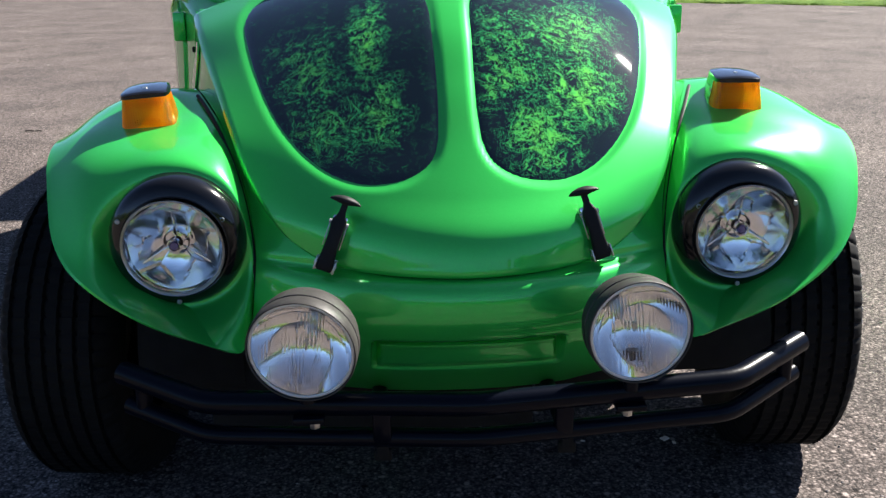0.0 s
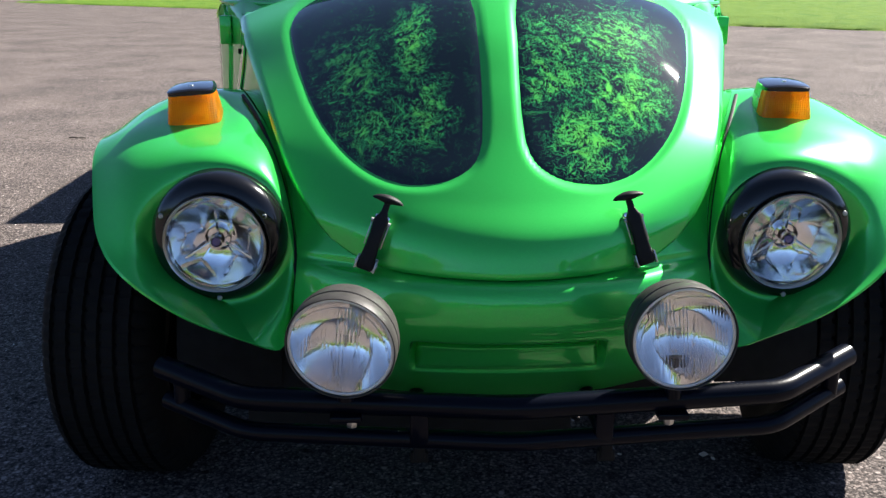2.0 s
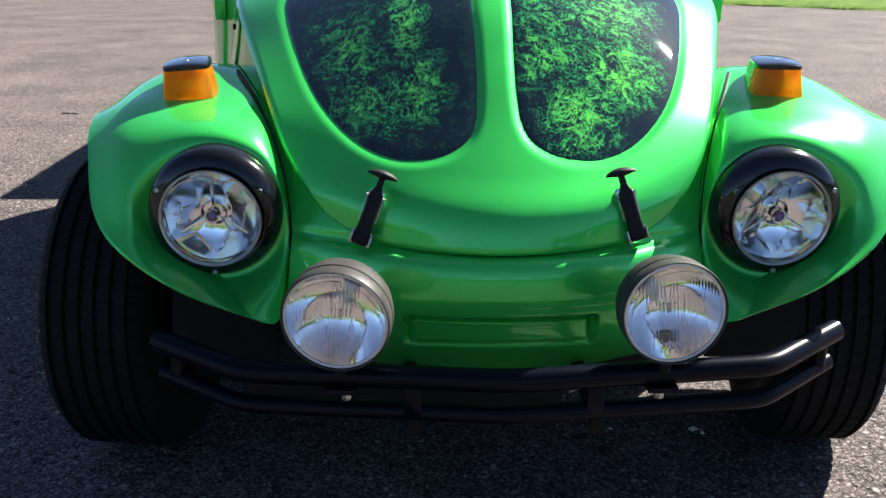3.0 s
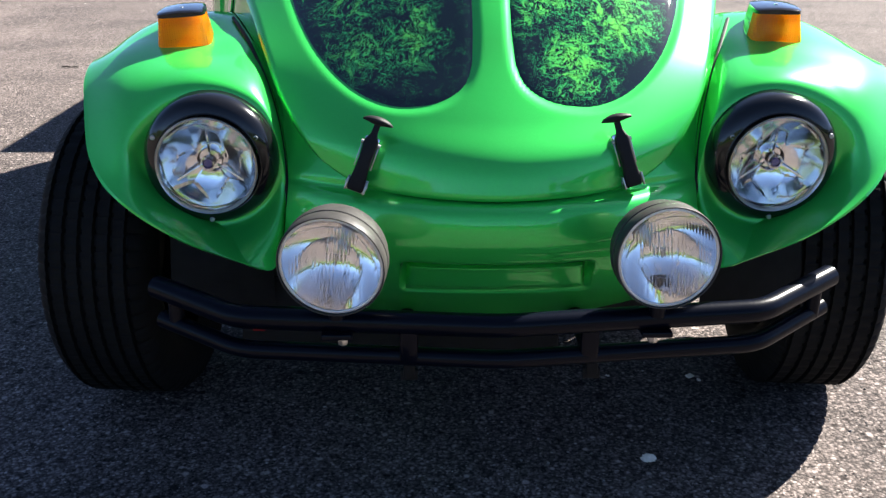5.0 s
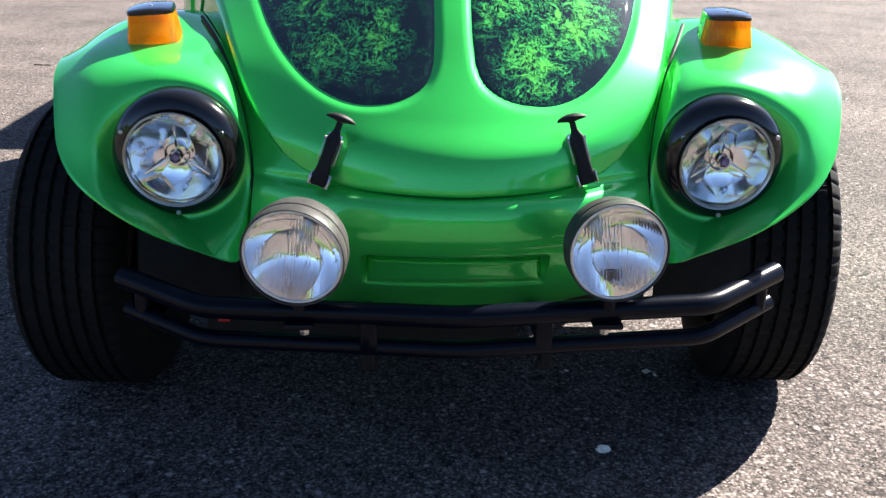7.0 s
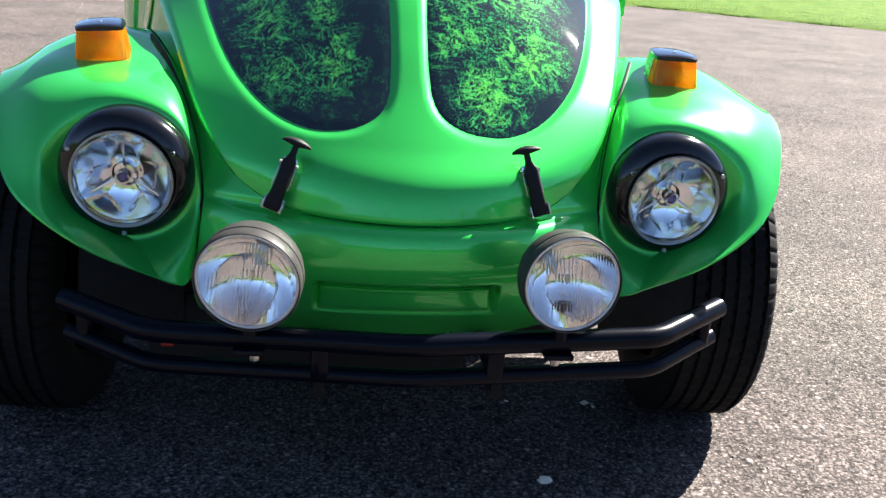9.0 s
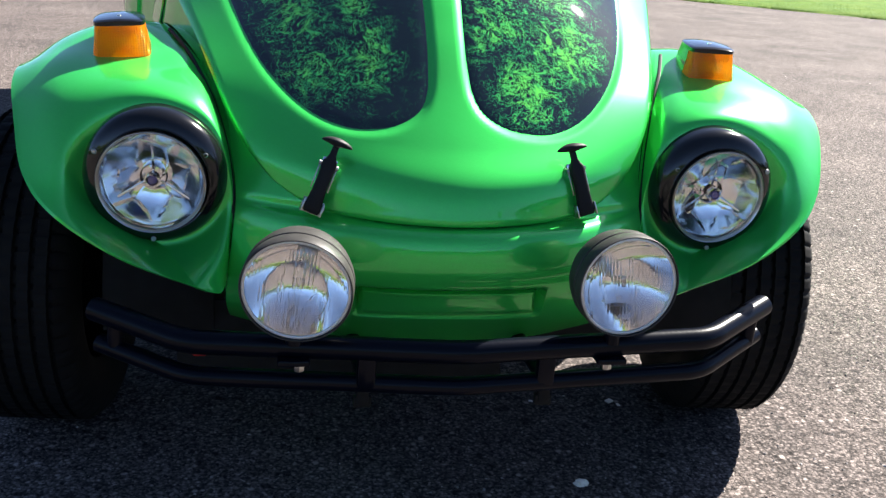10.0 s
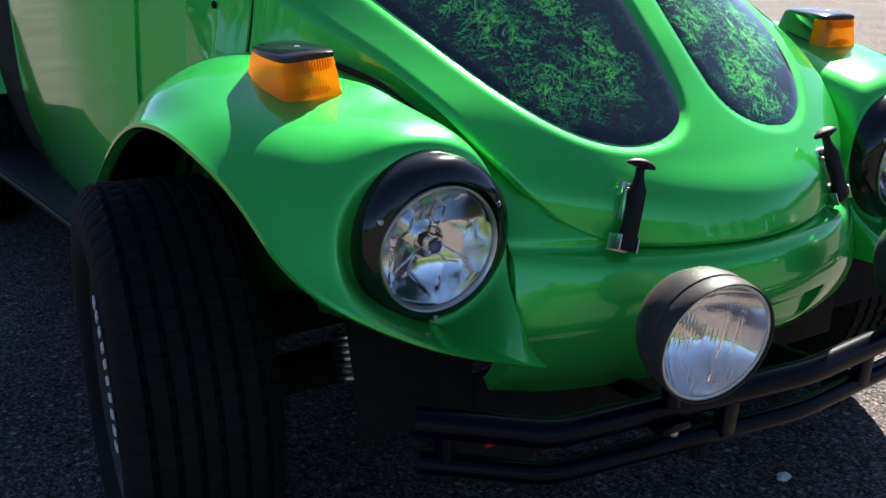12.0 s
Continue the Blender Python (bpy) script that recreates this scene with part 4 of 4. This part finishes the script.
# ---- yard ----
def grit(count, box, small, large, seed):
    """Loose chips as squashed eight-sided stones, joined."""
    rng = np.random.default_rng(seed)
    shape = np.array([(1, 0, 0), (-1, 0, 0), (0, 1, 0), (0, -1, 0), (0, 0, 1), (0, 0, -0.4)], float)
    tri = np.array([(0, 2, 4), (2, 1, 4), (1, 3, 4), (3, 0, 4), (2, 0, 5), (1, 2, 5), (3, 1, 5), (0, 3, 5)])
    verts, faces = [], []
    for k in range(count):
        x, y = rng.uniform(box[0], box[1]), rng.uniform(box[2], box[3])
        s = small + (large - small) * rng.random() ** 3
        t = rng.uniform(0, 6.28)
        p = shape * rng.uniform(0.55, 1.0, (6, 1)) * s * (1, 0.75, 0.55)
        c, q = math.cos(t), math.sin(t)
        p = np.stack((p[:, 0] * c - p[:, 1] * q + x, p[:, 0] * q + p[:, 1] * c + y, p[:, 2] + s * 0.15), 1)
        verts.append(p)
        faces.append(tri + 6 * k)
    me = bpy.data.meshes.new("grit")
    me.from_pydata(np.concatenate(verts).tolist(), [], np.concatenate(faces).tolist())
    return me


STONE = material("loose grey stone", (0.3, 0.28, 0.26), 0.8)
geo = STONE.node_tree.nodes.new("ShaderNodeNewGeometry")
link(STONE, ramp(STONE, geo.outputs["Random Per Island"], [(0.0, (0.07, 0.066, 0.063)), (0.55, (0.17, 0.16, 0.15)), (0.93, (0.34, 0.30, 0.28)), (0.985, (0.55, 0.50, 0.46)), (1.0, (0.95, 0.90, 0.84))]), bsdf(STONE).inputs["Base Color"])
for name, n, box, a, b, seed in (("grit", 16000, (-2.8, 2.8, -1.2, 3.0), 0.0018, 0.0065, 3), ("grit", 7000, (-6, 7, 3.0, 11.0), 0.003, 0.010, 4)):
    me = grit(n, box, a, b, seed)
    me.materials.append(STONE)
    tagged(new(name, me), "loose pale stone chips scattered over the asphalt", "gravel", kind="stuff")

pebble = bmesh.new()
bmesh.ops.create_icosphere(pebble, subdivisions=3, radius=1.0)
for v in pebble.verts:
    v.co *= 1 + 0.45 * noise.noise(v.co * 2.3 + Vector((3, 1, 5))) + 0.28 * noise.noise(v.co * 6.0)
    v.co = Vector((v.co.x * 0.0135, v.co.y * 0.011, v.co.z * 0.008))
PEBBLE = material("pale stone", (0.85, 0.77, 0.68), 0.75)
bump(PEBBLE, noise_tex(PEBBLE, 400.0, 4.0), 0.5, 0.003)
tagged(part("pebble", pebble, PEBBLE, None, "single pale pebble on the shaded asphalt", at=pose(0.328, 0.0485, 0.006)), category="stone")
# small flat white flecks on the asphalt under the car
for k, (x, y, w) in enumerate(((0.508, 0.408, 0.022), (0.524, 0.388, 0.012), (0.314, 0.413, 0.010), (-0.487, 0.644, 0.014), (-0.563, 0.628, 0.009))):
    flake = block((w, w * 0.6, 0.003), 0.0008)
    tagged(part("white_fleck", moved(flake, pose(0, 0, 0, 8, 5, 40)), PEBBLE, None, "small flat white fleck on the asphalt", at=pose(x, y, 0.003, 0, 0, 50 * k)), category="litter", group="white scraps under the car")

TWIG = material("dark bark", (0.03, 0.024, 0.020), 0.85)
bump(TWIG, noise_tex(TWIG, 300.0, 4.0), 0.6, 0.002)
for pts in (((-0.045, 0.012, 0.006), (-0.015, 0.0, 0.010), (0.012, 0.006, 0.006)), ((0.022, -0.010, 0.006), (0.040, 0.004, 0.009), (0.062, -0.004, 0.006))):
    tagged(part("twig", tube(pts, 0.0045, 8), TWIG, None, "short dark broken twig lying on the asphalt", at=pose(-2.36, 4.79, 0.002)), category="twig", group="broken twigs")

# grass verge
EDGE0, EDGE1 = Vector((5.6, 18.3, 0)), Vector((9.5, 15.7, 0))
ALONG = (EDGE1 - EDGE0).normalized()
AWAY = Vector((-ALONG.y, ALONG.x, 0))
GRASS = material("mown grass", (0.08, 0.16, 0.02), 0.9, Specular_IOR_Level=0.1)
link(GRASS, mixed(GRASS, ramp(GRASS, noise_tex(GRASS, 2.2, 6.0), [(0.3, (0, 0, 0)), (0.7, (1, 1, 1))]), (0.050, 0.120, 0.010), (0.115, 0.185, 0.018)), bsdf(GRASS).inputs["Base Color"])
bump(GRASS, noise_tex(GRASS, 40.0, 5.0), 0.9, 0.05)


def verge():
    rows = []
    for b in (0.0, 0.10, 0.4, 1.0, 3, 8, 20, 60, 250):
        rows.append([])
        for i in range(90):
            a = -22 + 50 * i / 89 if b < 10 else -200 + 420 * i / 89
            wob = 0.10 * noise.noise(Vector((a * 1.3, 0, 7))) + 0.05 * noise.noise(Vector((a * 5, 3, 7))) if b < 0.3 else 0
            p = EDGE0 + ALONG * a + AWAY * (b + wob)
            rows[-1].append((p.x, p.y, 0.004 if b == 0 else 0.035))
    return grid(rows)


def far_verge():
    """The same grass going on beyond the yard, behind the filming side."""
    rows = []
    for b in (0.0, 0.12, 0.5, 2, 6, 20, 60, 250):
        rows.append([(-260 + 520 * i / 60, -9.5 - b - 0.02 * (-260 + 520 * i / 60) * (b < 7), 0.004 if b == 0 else 0.04) for i in range(61)])
    return grid(rows)


tagged(part("lawn", far_verge(), GRASS, None, "mown grass on the far side of the yard"), category="grass", kind="structure")
tagged(part("lawn", verge(), GRASS, None, "sunlit mown grass verge along the asphalt"), category="grass", kind="structure")


def blades(count, seed):
    rng = np.random.default_rng(seed)
    verts, faces = [], []
    for k in range(count):
        a, b = rng.uniform(-4, 8), 0.02 + 4.0 * rng.random() ** 2.0
        p = EDGE0 + ALONG * a + AWAY * (b + 0.12 * math.sin(a * 4.0))
        h, w, t = rng.uniform(0.004, 0.032), rng.uniform(0.004, 0.009), rng.uniform(0, 6.28)
        dx, dy = math.cos(t), math.sin(t)
        lx, ly = rng.normal(0, 0.025, 2)
        verts += [(p.x - dx * w, p.y - dy * w, 0.0), (p.x + dx * w, p.y + dy * w, 0.0), (p.x + lx, p.y + ly, 0.03 + h)]
        faces.append((3 * k, 3 * k + 1, 3 * k + 2))
    me = bpy.data.meshes.new("blades")
    me.from_pydata(verts, [], faces)
    me.materials.append(BLADE)
    return me


BLADE = material("grass blades", (0.12, 0.24, 0.03), 0.75, Specular_IOR_Level=0.15)
geo = BLADE.node_tree.nodes.new("ShaderNodeNewGeometry")
link(BLADE, ramp(BLADE, geo.outputs["Random Per Island"], [(0.0, (0.05, 0.115, 0.012)), (0.6, (0.10, 0.195, 0.016)), (1.0, (0.17, 0.22, 0.035))]), bsdf(BLADE).inputs["Base Color"])
tagged(new("grass", blades(14000, 9)), "short green grass blades at the verge", "grass", kind="stuff")


# distant belt of trees round the yard
def woods(count, seed):
    """Clumps of leaves as rough twenty-sided lumps, joined."""
    rng = np.random.default_rng(seed)
    ball = bmesh.new()
    bmesh.ops.create_icosphere(ball, subdivisions=1, radius=1.0)
    ball.verts.ensure_lookup_table()
    shape = np.array([v.co[:] for v in ball.verts])
    tri = np.array([[v.index for v in f.verts] for f in ball.faces])
    ball.free()
    verts, faces = [], []
    for k in range(count):
        a, r = rng.uniform(0, 2 * math.pi), rng.uniform(58, 80)
        top = 5.5 + 2.5 * math.sin(5 * a + 1) * math.sin(11 * a) + rng.uniform(-0.8, 0.8)
        z = top * rng.random() ** 0.7
        s = rng.uniform(0.7, 1.7)
        p = shape * rng.uniform(0.65, 1.2, (len(shape), 1)) * s + (r * math.cos(a), r * math.sin(a), max(z, 0.5))
        verts.append(p)
        faces.append(tri + len(shape) * k)
    me = bpy.data.meshes.new("woods")
    me.from_pydata(np.concatenate(verts).tolist(), [], np.concatenate(faces).tolist())
    me.materials.append(LEAVES)
    return me


LEAVES = material("distant foliage", (0.06, 0.10, 0.02), 0.9, Specular_IOR_Level=0.1)
geo = LEAVES.node_tree.nodes.new("ShaderNodeNewGeometry")
link(LEAVES, ramp(LEAVES, geo.outputs["Random Per Island"], [(0.0, (0.035, 0.065, 0.012)), (0.6, (0.07, 0.115, 0.020)), (1.0, (0.12, 0.15, 0.035))]), bsdf(LEAVES).inputs["Base Color"])
tagged(new("woods", woods(2600, 21)), "distant belt of green trees beyond the grass", "trees", kind="stuff")
